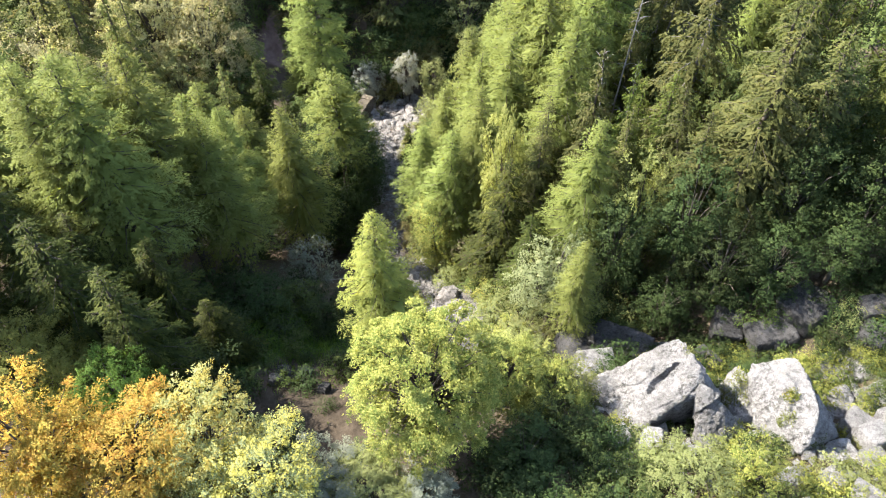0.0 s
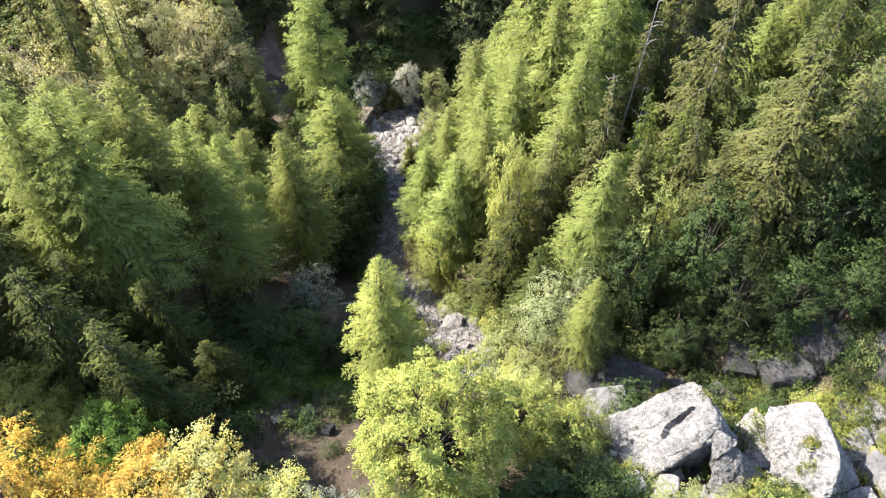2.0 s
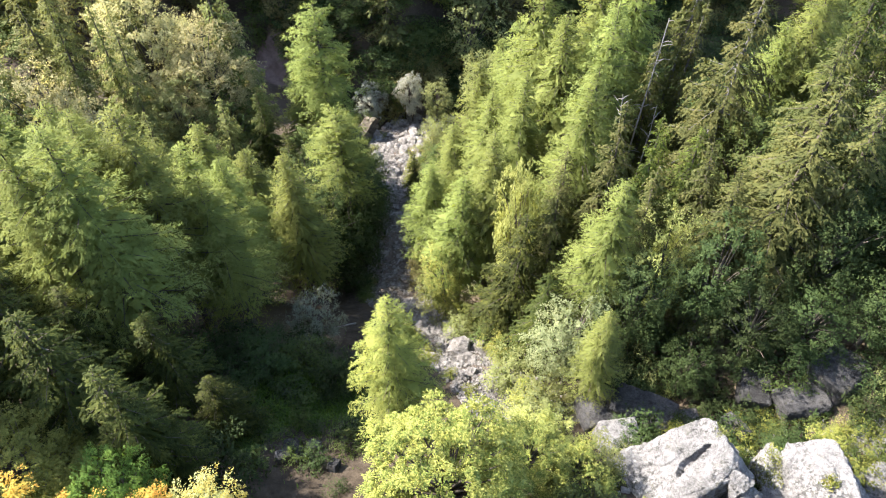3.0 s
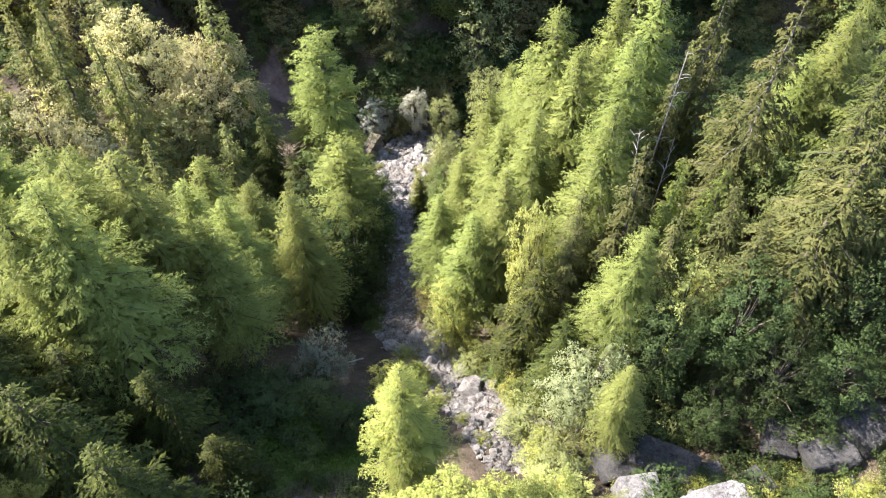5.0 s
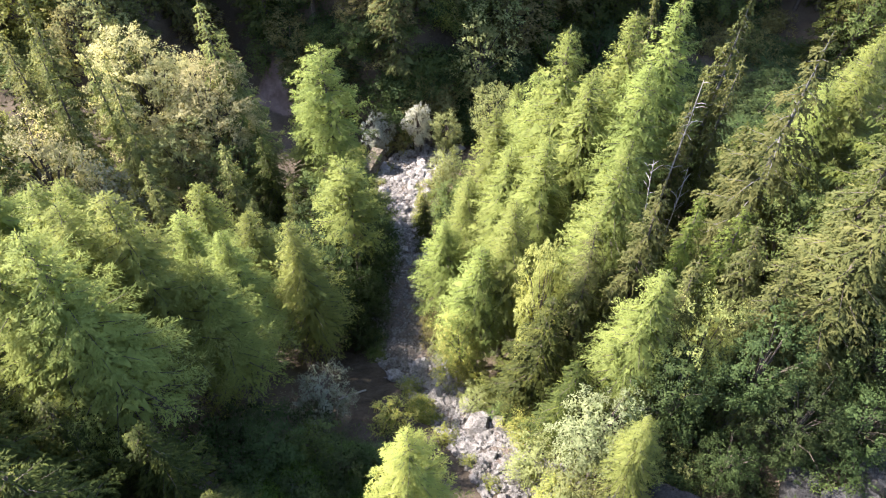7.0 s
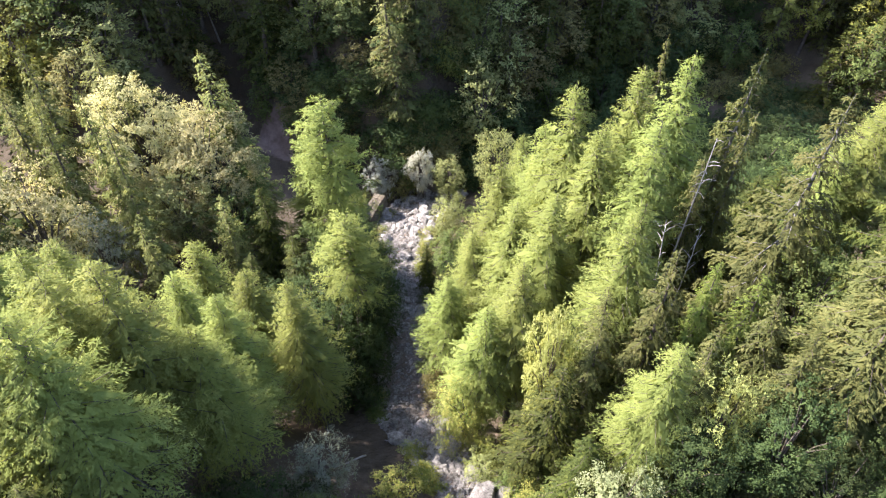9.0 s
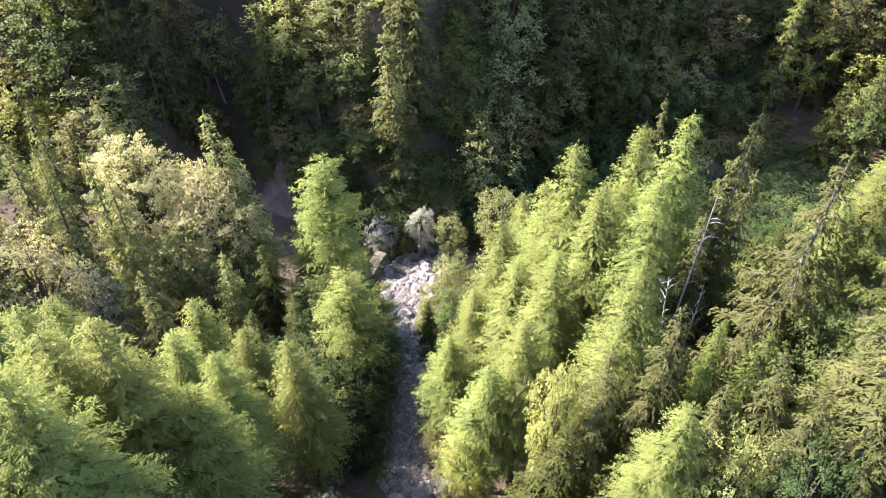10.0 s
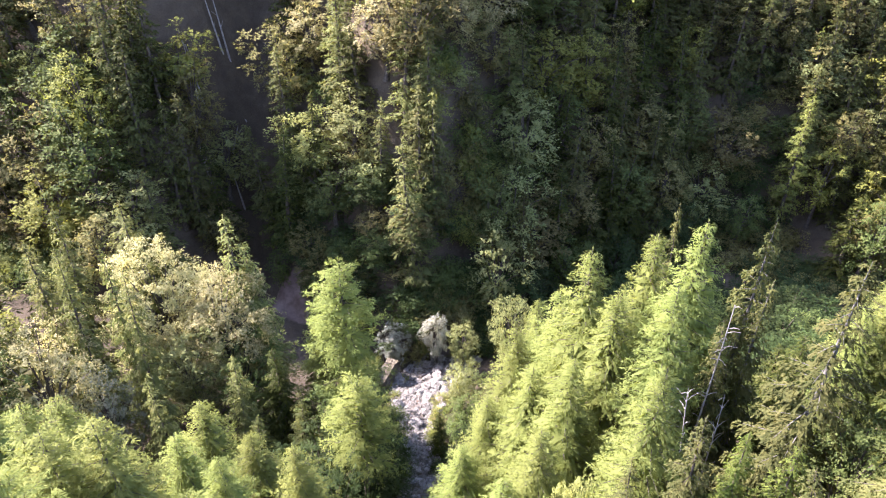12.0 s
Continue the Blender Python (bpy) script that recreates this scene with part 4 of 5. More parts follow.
# shrubs: x, y, height, radius, leaf
GREENS = {"birch": "pale yellowing shrub in full sun", "sage": "pale yellow-green shrub in the sun", "beech": "bright yellow-green shrub in full sun", "maple_green": "mid-green leafy shrub beside the gully", "dark": "dark green leafy shrub in the shade", "grey": "grey-green shrub beside the gravel", "brown": "brownish dry shrub on the bank"}
for x, y, h, rad, leaf in ((11.0, 14.9, 2.4, 1.8, "sage"), (9.2, 14.4, 1.8, 1.5, "maple_green"), (14.6, 14.6, 3.2, 1.5, "beech"), (12.4, 14.4, 3.0, 1.6, "sage"), (5.9, 20.0, 4.6, 1.9, "beech"), (3.8, 22.6, 4.6, 2.0, "birch"), (5.0, 21.4, 4.6, 1.7, "birch"), (7.2, 21.4, 3.6, 1.3, "sage"), (6.2, 17.6, 2.6, 1.6, "dark"), (4.0, 15.5, 3.4, 1.9, "dark"),
                           (-10.6, 35.4, 5.6, 1.9, "grey"), (-8.4, 29.6, 3.4, 1.6, "dark"), (-13.0, 30.0, 3.6, 2.0, "dark"), (-15.4, 31.8, 3.4, 2.0, "dark"), (-10.6, 31.6, 2.6, 1.6, "maple_green"), (-6.6, 30.4, 2.6, 1.3, "dark"), (-2.6, 49.8, 6, 1.7, "brown"), (-10.9, 70.4, 7, 2.6, "maple_green"), (-9.4, 66.0, 5, 2.2, "dark")):
    plant("shrub", "near_shrub", x, y, h, rad, leaf, GREENS[leaf], "shrub", "shrubs of the gully")
for x, y, h, rad, leaf in ((-5.9, 35.2, 2.8, 1.6, "beech"), (3.6, 33.8, 2.6, 1.5, "beech"), (3.5, 30.0, 3.6, 1.8, "sage"), (2.6, 36.2, 3.0, 1.4, "maple_green"), (0.4, 37.4, 2.2, 1.2, "sage"), (5.4, 27.6, 3.6, 1.8, "sage"), (4.6, 24.8, 3.4, 1.7, "sage"), (4.2, 26.6, 3.0, 1.5, "beech"),
                           (21.3, 22.9, 2.0, 1.0, "beech"), (18.4, 22.6, 1.8, 1.2, "dark"), (14.6, 23.8, 1.7, 1.1, "maple_green"), (-9.6, 60.5, 5, 2.2, "dark"), (-11.5, 51.0, 4.6, 2.2, "dark"), (-10.3, 47.8, 3.2, 1.7, "dark"), (22.4, 14.2, 1.4, 1.2, "beech"), (20.2, 13.8, 1.2, 1.1, "sage")):
    plant("shrub", "shrub", x, y, h, rad, leaf, GREENS[leaf], "shrub", "shrubs of the gully")
for x, y, h, rad, leaf in ((-2.6, 80.5, 5.5, 2.3, "sage"), (-2.2, 85.0, 5.5, 2.2, "sage"), (-2.0, 76.0, 5, 2.2, "maple_green"), (-2.6, 71.5, 4.5, 2.0, "maple_green"), (-0.5, 66.5, 5, 2.2, "dark"), (-3.0, 62.0, 3.5, 1.6, "maple_green"), (0.0, 41.0, 4.2, 1.7, "sage"), (-1.6, 44.4, 4.0, 1.6, "sage"), (-2.2, 47.4, 3.6, 1.5, "brown"), (0.8, 39.4, 3.2, 1.4, "beech")):
    plant("shrub", "shrub", x, y, h, rad, leaf, GREENS[leaf], "shrub", "shrubs of the gully")
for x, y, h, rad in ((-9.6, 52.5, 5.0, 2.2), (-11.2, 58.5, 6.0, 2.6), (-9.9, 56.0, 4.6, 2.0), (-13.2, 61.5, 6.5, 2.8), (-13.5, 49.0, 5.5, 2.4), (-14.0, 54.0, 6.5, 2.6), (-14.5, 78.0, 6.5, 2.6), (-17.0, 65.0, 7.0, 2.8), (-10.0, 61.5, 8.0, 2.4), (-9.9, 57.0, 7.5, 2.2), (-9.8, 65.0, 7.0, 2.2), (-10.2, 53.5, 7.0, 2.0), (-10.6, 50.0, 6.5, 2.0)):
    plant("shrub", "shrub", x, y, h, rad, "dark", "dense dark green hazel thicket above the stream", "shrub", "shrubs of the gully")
# undergrowth whose shade is mostly painted in through dark leaves
for _ in range(26):
    plant("shrub", "bush", planted.uniform(1.5, 8.2), planted.uniform(11.5, 18), planted.uniform(1.0, 2.2), planted.uniform(0.9, 1.6), planted.choice(("dark", "dark", "maple_green")), GREENS["dark"], "shrub", "undergrowth below the trees")
for x, y, h, rad, leaf in ((12.2, 33.2, 3.6, 2.0, "dark"), (13.8, 30.6, 3.0, 1.8, "dark"), (18.8, 30.0, 2.6, 1.8, "dark"), (10.4, 28.4, 3.2, 1.8, "dark"), (8.8, 29.2, 2.8, 1.6, "dark"), (16.4, 27.0, 1.8, 1.2, "dark"), (20.2, 27.2, 1.8, 1.2, "maple_green"), (12.4, 27.6, 1.6, 1.1, "dark"), (24.6, 26.2, 1.4, 1.1, "sage"), (-4.6, 14.4, 1.3, 0.9, "maple_green"), (-3.8, 16.2, 1.1, 0.8, "dark"),
                           (-8.6, 17.4, 1.4, 1.1, "dark"), (-6.4, 23.4, 1.0, 1.0, "maple_green"), (19.6, 14.4, 0.9, 0.9, "sage"), (21.4, 15.2, 1.0, 0.9, "beech"), (20.4, 13.2, 0.9, 1.0, "beech"), (15.8, 23.2, 1.3, 0.9, "beech"), (21.0, 23.6, 1.5, 0.9, "beech"), (8.0, 20.6, 1.4, 0.9, "maple_green")):
    plant("shrub", "bush", x, y, h, rad, leaf, GREENS[leaf], "shrub", "undergrowth below the trees")
low = []
for _ in range(110):
    y = planted.uniform(26, 92)
    half = float(np.interp(y, (26, 32, 40, 46, 60, 70, 78, 84, 90, 97), (3, 2.4, 2.4, 2.8, 2.9, 2.0, 2.3, 3.8, 4.6, 4.0)))
    x = float(np.interp(y, BED_Y, BED_X)) + planted.choice((-1, 1, 1)) * (half + planted.uniform(-0.5, 0.7))
    # the middle stretch of the bed gets its shade through darker leaf colours
    leaf = planted.choice(("sage", "olive", "beech", "brown") if y < 45 or y > 70 else ("dark", "maple_green", "brown"))
    low.append((x, y, planted.uniform(0.4, 1.4), planted.uniform(0.5, 1.1), leaf))
thicket("undergrowth", "low mixed plants along the edge of the stony bed", "undergrowth", low)
for _ in range(22):
    plant("shrub", "bush", planted.uniform(-14, -4.5), planted.uniform(17.5, 33), planted.uniform(0.5, 1.3), planted.uniform(0.5, 1.1), planted.choice(("dark", "maple_green")), GREENS["dark"], "shrub", "undergrowth below the trees")
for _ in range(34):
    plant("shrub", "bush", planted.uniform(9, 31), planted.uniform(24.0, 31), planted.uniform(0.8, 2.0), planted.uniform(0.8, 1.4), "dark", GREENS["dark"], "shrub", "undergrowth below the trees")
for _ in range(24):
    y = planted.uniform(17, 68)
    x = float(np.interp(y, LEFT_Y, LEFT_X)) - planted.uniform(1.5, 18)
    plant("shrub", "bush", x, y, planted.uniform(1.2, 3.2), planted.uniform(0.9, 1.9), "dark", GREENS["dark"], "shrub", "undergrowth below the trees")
for _ in range(40):
    y = planted.uniform(27, 92)
    x = float(np.interp(y, RIGHT_Y, RIGHT_X)) + planted.uniform(0.4, 9)
    leaf = planted.choice(("dark", "maple_green", "sage", "dark"))
    plant("shrub", "bush", x, y, planted.uniform(1.2, 3.4), planted.uniform(0.9, 1.8), leaf, GREENS[leaf], "shrub", "undergrowth below the trees")


# ---- forest on the far side of the gorge ----
planted.seed(23)


GLADE = ((42, 57), (128, 143))
# pale and yellow leaves here are sunlight on the crowns, painted as colour
STANDING_OUT = ((45.1, 135.3, 17.5, 6.5, "far_broad", "brown", "rounded brownish oak across the gorge"), (-26.7, 125.2, 13.5, 4.2, "far_broad", "pale", "spur tree with sunlight put into its pale leaves"),
                (-23.5, 129.5, 15.0, 4.0, "far_broad", "pale", "spur tree with sunlight put into its pale leaves"), (-3.3, 121.7, 14.5, 3.4, "far_broad", "pale", "spur tree with sunlight put into its pale leaves"), (-5.5, 127.0, 15.0, 3.6, "far_broad", "sage", "spur tree with sunlight put into its pale leaves"),
                (-66.6, 116.6, 10.5, 3.2, "far_broad", "birch", "tree across the gorge, sunlight put into its yellow leaves"), (-14.7, 107.1, 16.8, 2.6, "far_spruce", "spruce_brown", "slender sunlit spruce on the spur"),
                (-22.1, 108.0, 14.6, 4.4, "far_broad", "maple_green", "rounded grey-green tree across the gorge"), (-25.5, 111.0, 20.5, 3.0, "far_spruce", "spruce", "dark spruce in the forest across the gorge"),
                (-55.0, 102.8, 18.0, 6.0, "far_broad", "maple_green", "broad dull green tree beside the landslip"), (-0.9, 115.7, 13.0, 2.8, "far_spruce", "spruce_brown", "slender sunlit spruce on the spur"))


def far_tree(x, y, high=False):
    if any(abs(x - hx) < 4.2 and -7.5 < y - hy < 3.5 for hx, hy, *_ in STANDING_OUT + ((55.3, 130.0),)):
        return
    if GLADE[0][0] < x < GLADE[0][1] and GLADE[1][0] < y < GLADE[1][1]:
        return
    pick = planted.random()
    # paler leaves put the sun on the spur and upper slope into colour
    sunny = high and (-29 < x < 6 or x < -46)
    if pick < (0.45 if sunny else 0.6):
        # few truly dark leaves either way: the lighter mix stands for distant haze
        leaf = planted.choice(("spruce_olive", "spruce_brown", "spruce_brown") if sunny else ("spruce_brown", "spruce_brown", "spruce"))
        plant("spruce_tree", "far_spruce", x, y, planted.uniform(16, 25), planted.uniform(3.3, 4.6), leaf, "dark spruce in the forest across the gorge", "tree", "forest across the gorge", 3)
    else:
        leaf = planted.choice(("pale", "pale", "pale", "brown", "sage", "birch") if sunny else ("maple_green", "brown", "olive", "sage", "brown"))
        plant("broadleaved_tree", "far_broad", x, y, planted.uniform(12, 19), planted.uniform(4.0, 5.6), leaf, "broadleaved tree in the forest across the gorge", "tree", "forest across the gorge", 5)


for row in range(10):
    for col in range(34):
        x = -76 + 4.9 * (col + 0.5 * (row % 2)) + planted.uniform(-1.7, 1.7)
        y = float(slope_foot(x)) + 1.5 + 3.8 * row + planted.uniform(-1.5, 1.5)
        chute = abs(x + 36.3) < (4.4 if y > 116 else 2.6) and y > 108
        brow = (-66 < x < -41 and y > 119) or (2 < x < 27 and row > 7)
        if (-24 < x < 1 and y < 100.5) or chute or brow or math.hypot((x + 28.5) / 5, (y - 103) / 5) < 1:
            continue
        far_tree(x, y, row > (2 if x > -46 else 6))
# dark leaf colour supplies the shade at the slope's foot
for row in range(4):
    for col in range(9):
        x, y = 6 + 5.4 * col + planted.uniform(-1.6, 1.6), 84 + 6.0 * row + planted.uniform(-1.6, 1.6)
        if x > 8 and y < float(slope_foot(x)):
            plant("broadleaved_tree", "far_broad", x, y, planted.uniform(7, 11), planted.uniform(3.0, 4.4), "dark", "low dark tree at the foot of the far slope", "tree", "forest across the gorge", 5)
for row in range(4):
    for col in range(4):
        far_tree(-63 + 5.6 * col + planted.uniform(-1.5, 1.5), 52 + 6.5 * row + planted.uniform(-1.5, 1.5))
# the same shade, put into dark leaves behind the larches
for col in range(12):
    plant("broadleaved_tree", "far_broad", 15 + 2.6 * col + planted.uniform(-1, 1), 66 + 1.2 * col + planted.uniform(-4, 4), planted.uniform(5, 8), planted.uniform(2.6, 3.6), "dark", "low dark tree at the foot of the far slope", "tree", "forest across the gorge", 5)
for x in (*range(2, 50, 4), -22, -25):
    y = float(slope_foot(x)) + (1.0 if x < 2 else -2.0) + planted.uniform(-1.5, 1.5)
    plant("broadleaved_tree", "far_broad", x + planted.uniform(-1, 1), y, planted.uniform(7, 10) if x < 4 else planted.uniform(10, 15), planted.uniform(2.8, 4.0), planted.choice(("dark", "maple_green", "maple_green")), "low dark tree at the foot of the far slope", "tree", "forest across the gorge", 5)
far_low = []
for _ in range(34):
    x = planted.uniform(-24, 3)
    far_low.append((x, float(slope_foot(x)) + planted.uniform(-1, 7), planted.uniform(2.5, 5), planted.uniform(2.0, 3.2), planted.choice(("dark", "maple_green", "brown"))))
for _ in range(22):
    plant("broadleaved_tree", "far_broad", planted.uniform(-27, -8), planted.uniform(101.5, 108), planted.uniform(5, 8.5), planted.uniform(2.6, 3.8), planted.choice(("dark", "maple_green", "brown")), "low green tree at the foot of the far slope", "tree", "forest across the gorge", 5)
# mostly dark leaves, to make up for shade missing here
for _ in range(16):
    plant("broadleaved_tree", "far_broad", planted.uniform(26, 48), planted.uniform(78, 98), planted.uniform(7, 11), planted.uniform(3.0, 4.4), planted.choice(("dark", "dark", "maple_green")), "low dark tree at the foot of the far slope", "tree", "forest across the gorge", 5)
for _ in range(190):
    x = planted.uniform(-34, 56)
    y = float(slope_foot(x)) + planted.uniform(-14 if x > 4 else -2, 12)
    if math.hypot((x + 28.5) / 4.5, (y - 103) / 4) > 1 and not (-24 < x < 1 and y < 96):
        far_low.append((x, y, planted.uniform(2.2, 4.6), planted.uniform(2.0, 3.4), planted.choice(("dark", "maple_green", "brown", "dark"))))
# shade over the gorge floor is carried by the dark leaf colour
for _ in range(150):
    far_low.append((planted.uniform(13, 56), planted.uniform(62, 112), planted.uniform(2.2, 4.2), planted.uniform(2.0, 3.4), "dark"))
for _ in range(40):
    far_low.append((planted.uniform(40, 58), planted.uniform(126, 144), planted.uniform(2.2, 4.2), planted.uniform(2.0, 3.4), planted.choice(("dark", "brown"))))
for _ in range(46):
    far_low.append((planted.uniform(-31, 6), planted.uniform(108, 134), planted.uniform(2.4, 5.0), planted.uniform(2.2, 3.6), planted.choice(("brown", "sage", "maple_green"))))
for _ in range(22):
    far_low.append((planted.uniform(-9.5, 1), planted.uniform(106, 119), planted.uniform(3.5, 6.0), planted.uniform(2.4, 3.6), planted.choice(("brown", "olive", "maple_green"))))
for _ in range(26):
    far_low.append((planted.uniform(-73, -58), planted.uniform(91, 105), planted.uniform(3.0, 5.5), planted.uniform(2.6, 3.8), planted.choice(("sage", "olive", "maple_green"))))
# dark leaves in place of shade here as well
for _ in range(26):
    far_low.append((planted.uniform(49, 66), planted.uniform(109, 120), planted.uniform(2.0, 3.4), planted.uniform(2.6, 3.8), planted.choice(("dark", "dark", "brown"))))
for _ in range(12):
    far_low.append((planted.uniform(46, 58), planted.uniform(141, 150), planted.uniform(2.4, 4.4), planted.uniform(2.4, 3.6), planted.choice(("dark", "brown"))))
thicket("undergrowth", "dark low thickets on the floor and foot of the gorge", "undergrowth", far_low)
planted.seed(31)
for _ in range(16):
    far_tree(planted.uniform(60, 80), planted.uniform(112, 134))
for x, y, h, rad, kind, leaf, label in STANDING_OUT:
    plant("spruce_tree" if kind == "far_spruce" else "broadleaved_tree", kind, x, y, h, rad, leaf, label, "tree", "forest across the gorge", 3)
plant("larch_tree", "far_larch", 55.3, 130.0, 28, 3.6, "larch", "single light green larch standing out of dark forest", "tree")


# ---- dead wood ----
def dead_tree(x, y, height, lean, turn, seed, name="dead_tree", label="bare bleached dead tree trunk with broken twigs", twigs=16, girth=0.006):
    r = random.Random(seed)
    verts, faces = [], []
    rod(verts, faces, [Vector((0.05 * math.sin(k), 0.05 * math.cos(2 * k), height * k / 6 - 0.4)) for k in range(7)], [girth * height * (1 - 0.13 * k) for k in range(7)], 6)
    for _ in range(twigs):
        h, a, reach = height * r.uniform(0.3, 0.98), r.uniform(0, 6.28), r.uniform(0.3, 1.0)
        p = Vector((0, 0, h))
        q = p + Vector((math.cos(a) * reach, math.sin(a) * reach, r.uniform(-0.2, 0.9) * reach))
        rod(verts, faces, [p, (p + q) / 2 + Vector((0, 0, 0.1)), q], [0.035, 0.022, 0.01], 4)
    ob = new(name, mesh_of(name, np.array([tuple(v) for v in verts]), faces, M["dead"], True))
    ob.matrix_world = pose(x, y, floor_at(x, y), 0, 0, turn) @ pose(0, 0, 0, 0, lean, 0)
    return tagged(ob, label, "dead tree")


dead_tree(13.4, 48.6, 22.5, 3, 20, 1, twigs=40)
dead_tree(13.2, 46.4, 18.0, 6, 200, 2)
dead_tree(13.9, 46.2, 15.0, 8, 60, 3)
def log(a, b, girth, seed, twigs=8, name="fallen_log", label="pale fallen log with broken branches"):
    """A fallen pale log between two places, lying on or against the slope."""
    r = random.Random(seed)
    a, b = Vector(a), Vector(b)
    verts, faces = [], []
    way = b - a
    rod(verts, faces, [a + way * k / 4 + Vector((0, 0, 0.05 * math.sin(2.0 * k))) for k in range(5)], [girth * (1 - 0.17 * k) for k in range(5)], 6)
    for _ in range(twigs):
        p = a + way * r.uniform(0.35, 1)
        q = p + way.normalized() * r.uniform(0.3, 1.2) + Vector((r.uniform(-1, 1), r.uniform(-1, 1), r.uniform(-0.1, 0.9)))
        rod(verts, faces, [p, q], [girth * 0.3, girth * 0.08], 4)
    return tagged(new(name, mesh_of(name, np.array([tuple(v) for v in verts]), faces, M["dead"], True)), label, "log")


log((-8.0, 104.9, floor_at(-8.0, 104.9) + 9.0), (-13.2, 104.9, floor_at(-13.2, 104.9) + 1.5), 0.2, 5, 22)
for k, (x, y, dx, rise) in enumerate(((-41.5, 129.6, -1.2, 10.5), (-42.3, 129.0, -1.6, 10.0), (-44.0, 120.9, -1.0, 9.5), (-44.6, 120.6, -0.6, 9.0), (-39.4, 126.3, -2.2, 3.0), (-42.3, 114.2, -1.2, 8.2), (-40.9, 121.3, 1.6, 4.4), (-39.2, 117.4, -1.0, 7.4))):
    log((x, y, floor_at(x, y) - 0.3), (x + dx, y, floor_at(x, y) + rise), 0.2, 30 + k, 3, "leaning_trunk", "pale bare trunk leaning on the landslip")
log((-8.6, 40.2, floor_at(-8.6, 40.2) + 0.15), (-10.4, 38.0, floor_at(-10.4, 38.0) + 0.1), 0.09, 6)
log((-4.8, 41.5, floor_at(-4.8, 41.5) + 0.25), (-7.4, 42.6, floor_at(-7.4, 42.6) + 0.15), 0.1, 7)


# ---- check dam: the end of a low masonry wall at the stream ----
def check_dam():
    wall = tagged(new("check_dam"), "low weathered masonry wing wall beside the stream", "wall")
    wall.location, wall.rotation_euler = (-12.7, 87.6, floor_at(-12.7, 87.6) - 0.5), (0, 0, radians(70))
    r = random.Random(4)
    shapes = [hull_mesh("block", block_corners(random.Random(60 + k), (1.15, 0.95, 0.62), 2), M["wall_stone"]) for k in range(5)]
    for layer in range(5):
        for k in range(5):
            for deep in range(2):
                b = part("block", shapes[r.randrange(5)], wall)
                b.location = (-2.2 + 1.08 * k + 0.5 * (layer % 2) + r.uniform(-0.05, 0.05), 0.85 * deep + r.uniform(-0.06, 0.06), 0.3 + 0.56 * layer)
                b.rotation_euler = (r.uniform(-0.06, 0.06), r.uniform(-0.06, 0.06), r.choice((0, math.pi)))
    return wall


check_dam()


# ---- grass ----
def grass(count, spread, low, high, leaf, label, seed):
    """Blades of grass about a spot: x, y and their spread."""
    r = np.random.default_rng(seed)
    x, y = r.normal(spread[0], spread[2], count), r.normal(spread[1], spread[3], count)
    p = np.stack((x, y, land(x, y) + ripple(x, y) - 0.03), 1)
    d = np.stack((r.normal(0, 0.45, count), r.normal(0, 0.45, count), np.ones(count)), 1)
    v, f = sprigs(p, d, r.uniform(low, high, count), r.uniform(0.03, 0.07, count) * high / 0.55, r)
    tagged(new("grass", mesh_of("grass", v, f, M[leaf])), label, "grass", kind="stuff")


grass(9000, (-9.5, 28.0, 2.6, 2.6), 0.2, 0.55, "lush", "rough green grass on the shaded bank", 3)
grass(7000, (-16.2, 87.5, 1.5, 2.4), 0.4, 1.1, "sage", "pale sunlit grass on the terrace behind a low wall", 4)


def tuft(rock, x, y, wide, count, leaf, seed):
    """Grass and small herbs rooted in a hollow on top of a boulder."""
    r = np.random.default_rng(seed)
    co = np.array([v.co + rock.location for v in rock.data.vertices])
    near = co[np.hypot(co[:, 0] - x, co[:, 1] - y) < wide]
    near = near[near[:, 2] > near[:, 2].mean() - 0.3]
    p = near[r.integers(0, len(near), count)] + r.normal(0, 0.06, (count, 3))
    d = np.stack((r.normal(0, 0.7, count), r.normal(0, 0.7, count), np.ones(count)), 1)
    v, f = sprigs(p, d, r.uniform(0.1, 0.3, count), r.uniform(0.04, 0.09, count), r)
    tagged(new("grass_tuft", mesh_of("grass_tuft", v, f, M[leaf])), "yellow-green grass tuft rooted on a boulder", "grass", "tufts on the boulders")


for k, (rock, x, y, wide, count, leaf) in enumerate(((mossy, 16.4, 20.6, 0.9, 900, "sage"), (mossy, 16.9, 21.4, 0.6, 400, "beech"), (tall_block, 18.0, 19.0, 0.35, 220, "beech"), (tall_block, 17.7, 18.0, 0.35, 200, "sage"), (tall_block, 19.6, 20.6, 0.5, 300, "beech"), (huge, 9.6, 18.5, 0.5, 240, "brown"), (huge, 13.3, 21.6, 0.4, 160, "sage"))):
    tuft(rock, x, y, wide, count, leaf, 40 + k)


# ---- low plants among the boulders ----
planted.seed(77)
herbs = []
for _ in range(90):
    x, y = planted.uniform(8.5, 26), planted.uniform(12.2, 17.6) if planted.random() < 0.6 else planted.uniform(17.5, 26)
    herbs.append((x, y, planted.uniform(0.4, 1.2), planted.uniform(0.4, 1.0), planted.choice(("sage", "maple_green", "dark", "olive", "beech"))))
for _ in range(70):
    herbs.append((planted.uniform(9, 27), planted.uniform(20.5, 26), planted.uniform(0.5, 1.3), planted.uniform(0.6, 1.2), planted.choice(("maple_green", "dark", "dark", "olive"))))
thicket("undergrowth", "small leafy plants growing between boulders", "undergrowth", herbs)


# ---- stones of the torrent, last ----
stones = random.Random(21)
pebbles = [hull_mesh("stone", cobble_corners(random.Random(80 + k), (1, 0.85, 0.75)), M["cobble"]) for k in range(9)]


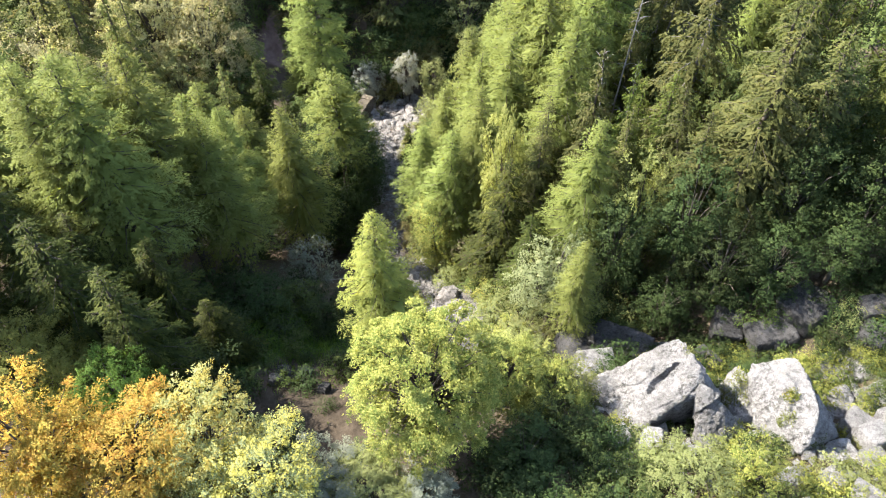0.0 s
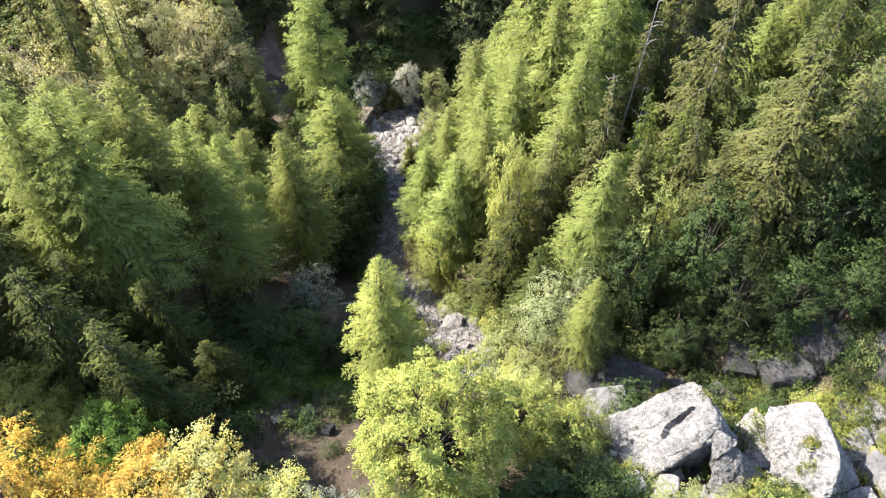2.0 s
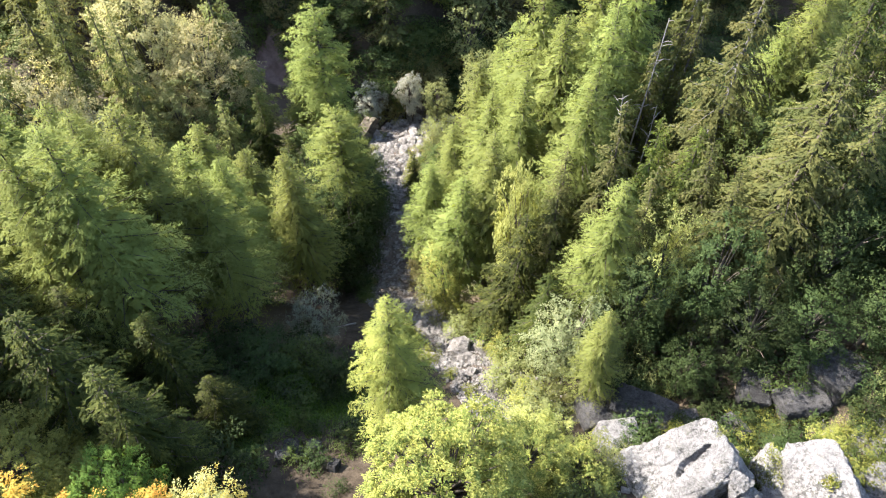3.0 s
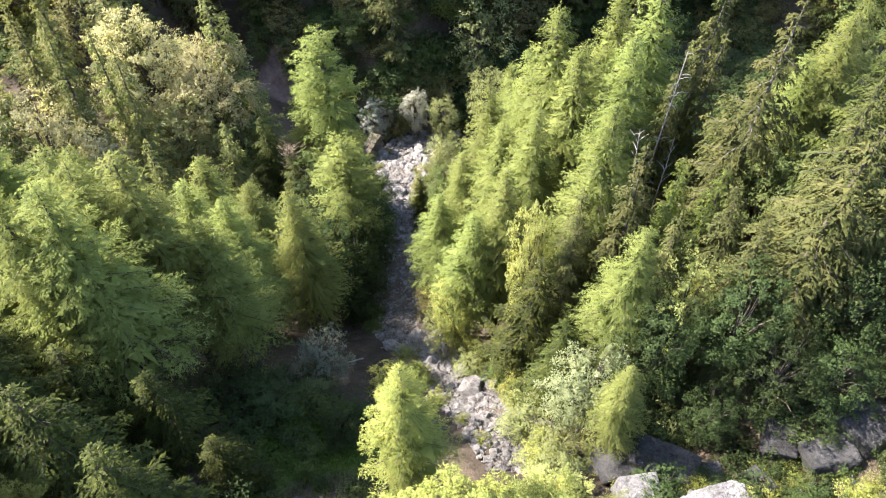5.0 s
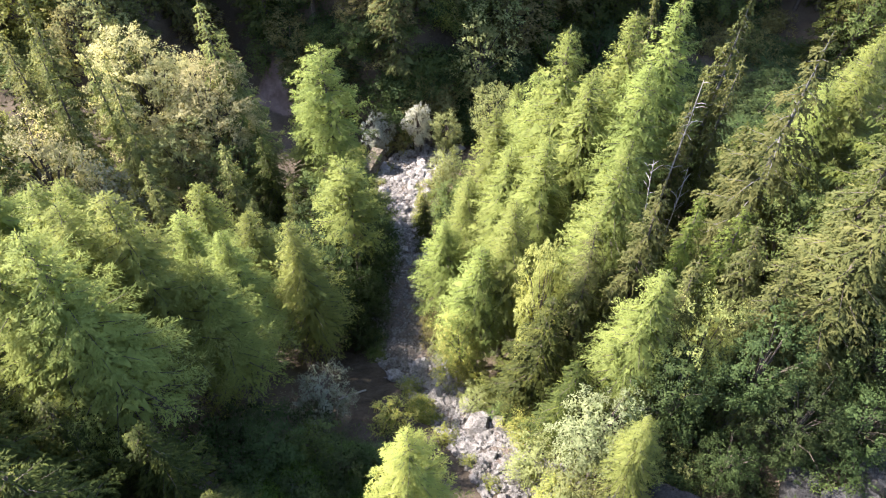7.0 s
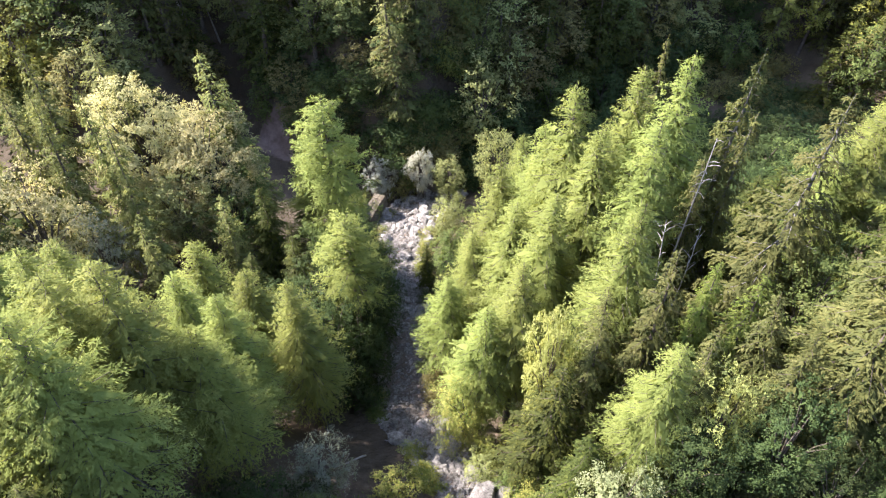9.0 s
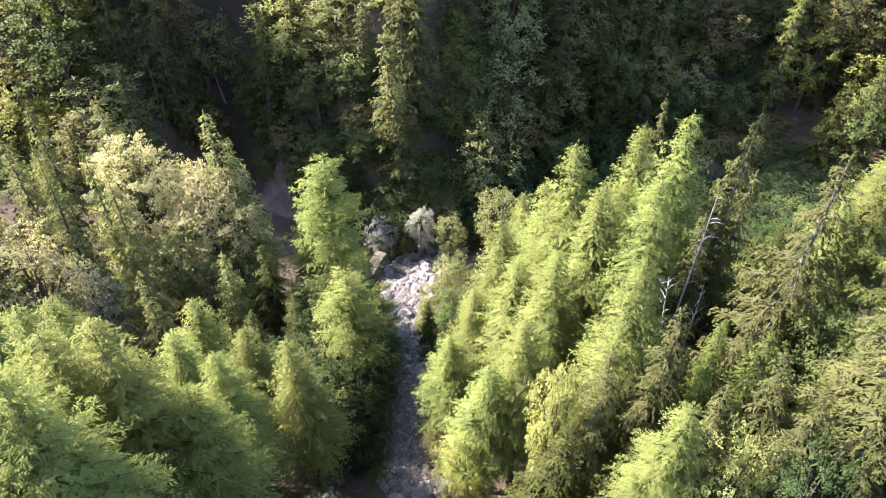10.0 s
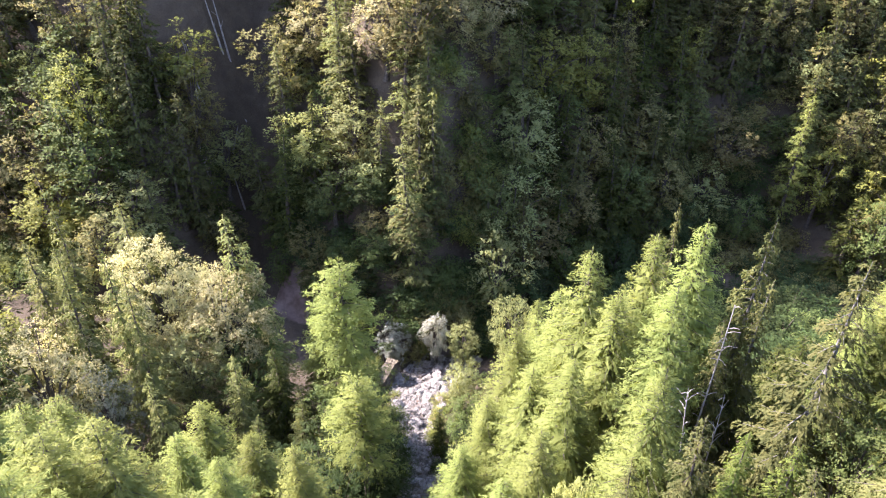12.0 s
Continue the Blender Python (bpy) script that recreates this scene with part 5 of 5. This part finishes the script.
def bed_spot(r):
    y = r.choice((r.uniform(78, 95), r.uniform(26, 78), r.uniform(26, 46), r.uniform(64, 95)))
    half = float(np.interp(y, (24, 32, 40, 46, 60, 70, 78, 84, 90, 97), (5, 2.9, 2.7, 3.2, 3.2, 2.2, 2.6, 4.2, 5.0, 4.0)))
    x = float(np.interp(y, BED_Y, BED_X)) + r.uniform(-1, 1) * half
    return x, y


for k in range(300):
    x, y = bed_spot(stones)
    s = min(2.6, 0.4 + stones.expovariate(1.7 if y > 76 else 2.6))
    ob = part("stone", stones.choice(pebbles), stream_bed)
    ob.location = (x, y, floor_at(x, y) + 0.12 + 0.1 * s)
    ob.rotation_euler = (stones.uniform(-0.4, 0.4), stones.uniform(-0.4, 0.4), stones.uniform(0, 6.28))
    ob.scale = (s, s, s)


def rubble(name, count, spot, small, large, material, seed):
    """Small stones, too many to count, as one mesh."""
    r = random.Random(seed)
    verts, faces = [], []
    shapes = [([v.co.copy() for v in p.vertices], [tuple(f.vertices) for f in p.polygons]) for p in
              [hull_mesh("chip", cobble_corners(random.Random(95 + k), (1, 0.8, 0.7), 9), M[material]) for k in range(5)] + [hull_mesh("chip", block_corners(random.Random(130 + k), (0.95, 0.7, 0.4), 2), M[material]) for k in range(5)]]
    for k in range(count):
        x, y = spot(r)
        s = small + (large - small) * r.random() ** 2.2
        m = pose(x, y, floor_at(x, y) + 0.1, r.uniform(-30, 30), r.uniform(-30, 30), r.uniform(0, 360)) @ Matrix.Diagonal((s, s, s, 1))
        co, fa = r.choice(shapes)
        start = len(verts)
        verts.extend(tuple(m @ c) for c in co)
        faces.extend(tuple(start + i for i in f) for f in fa)
    return mesh_of(name, verts, faces, M[material])


tagged(new("scree", rubble("scree", 900, lambda r: (r.uniform(8, 30), r.uniform(11.5, 25)), 0.15, 0.9, "rock", 6)), "loose grey stones lying between the boulders", "scree", kind="stuff")
tagged(part("rubble", rubble("rubble", 9000, bed_spot, 0.12, 0.7, "cobble", 5), stream_bed), kind="stuff")
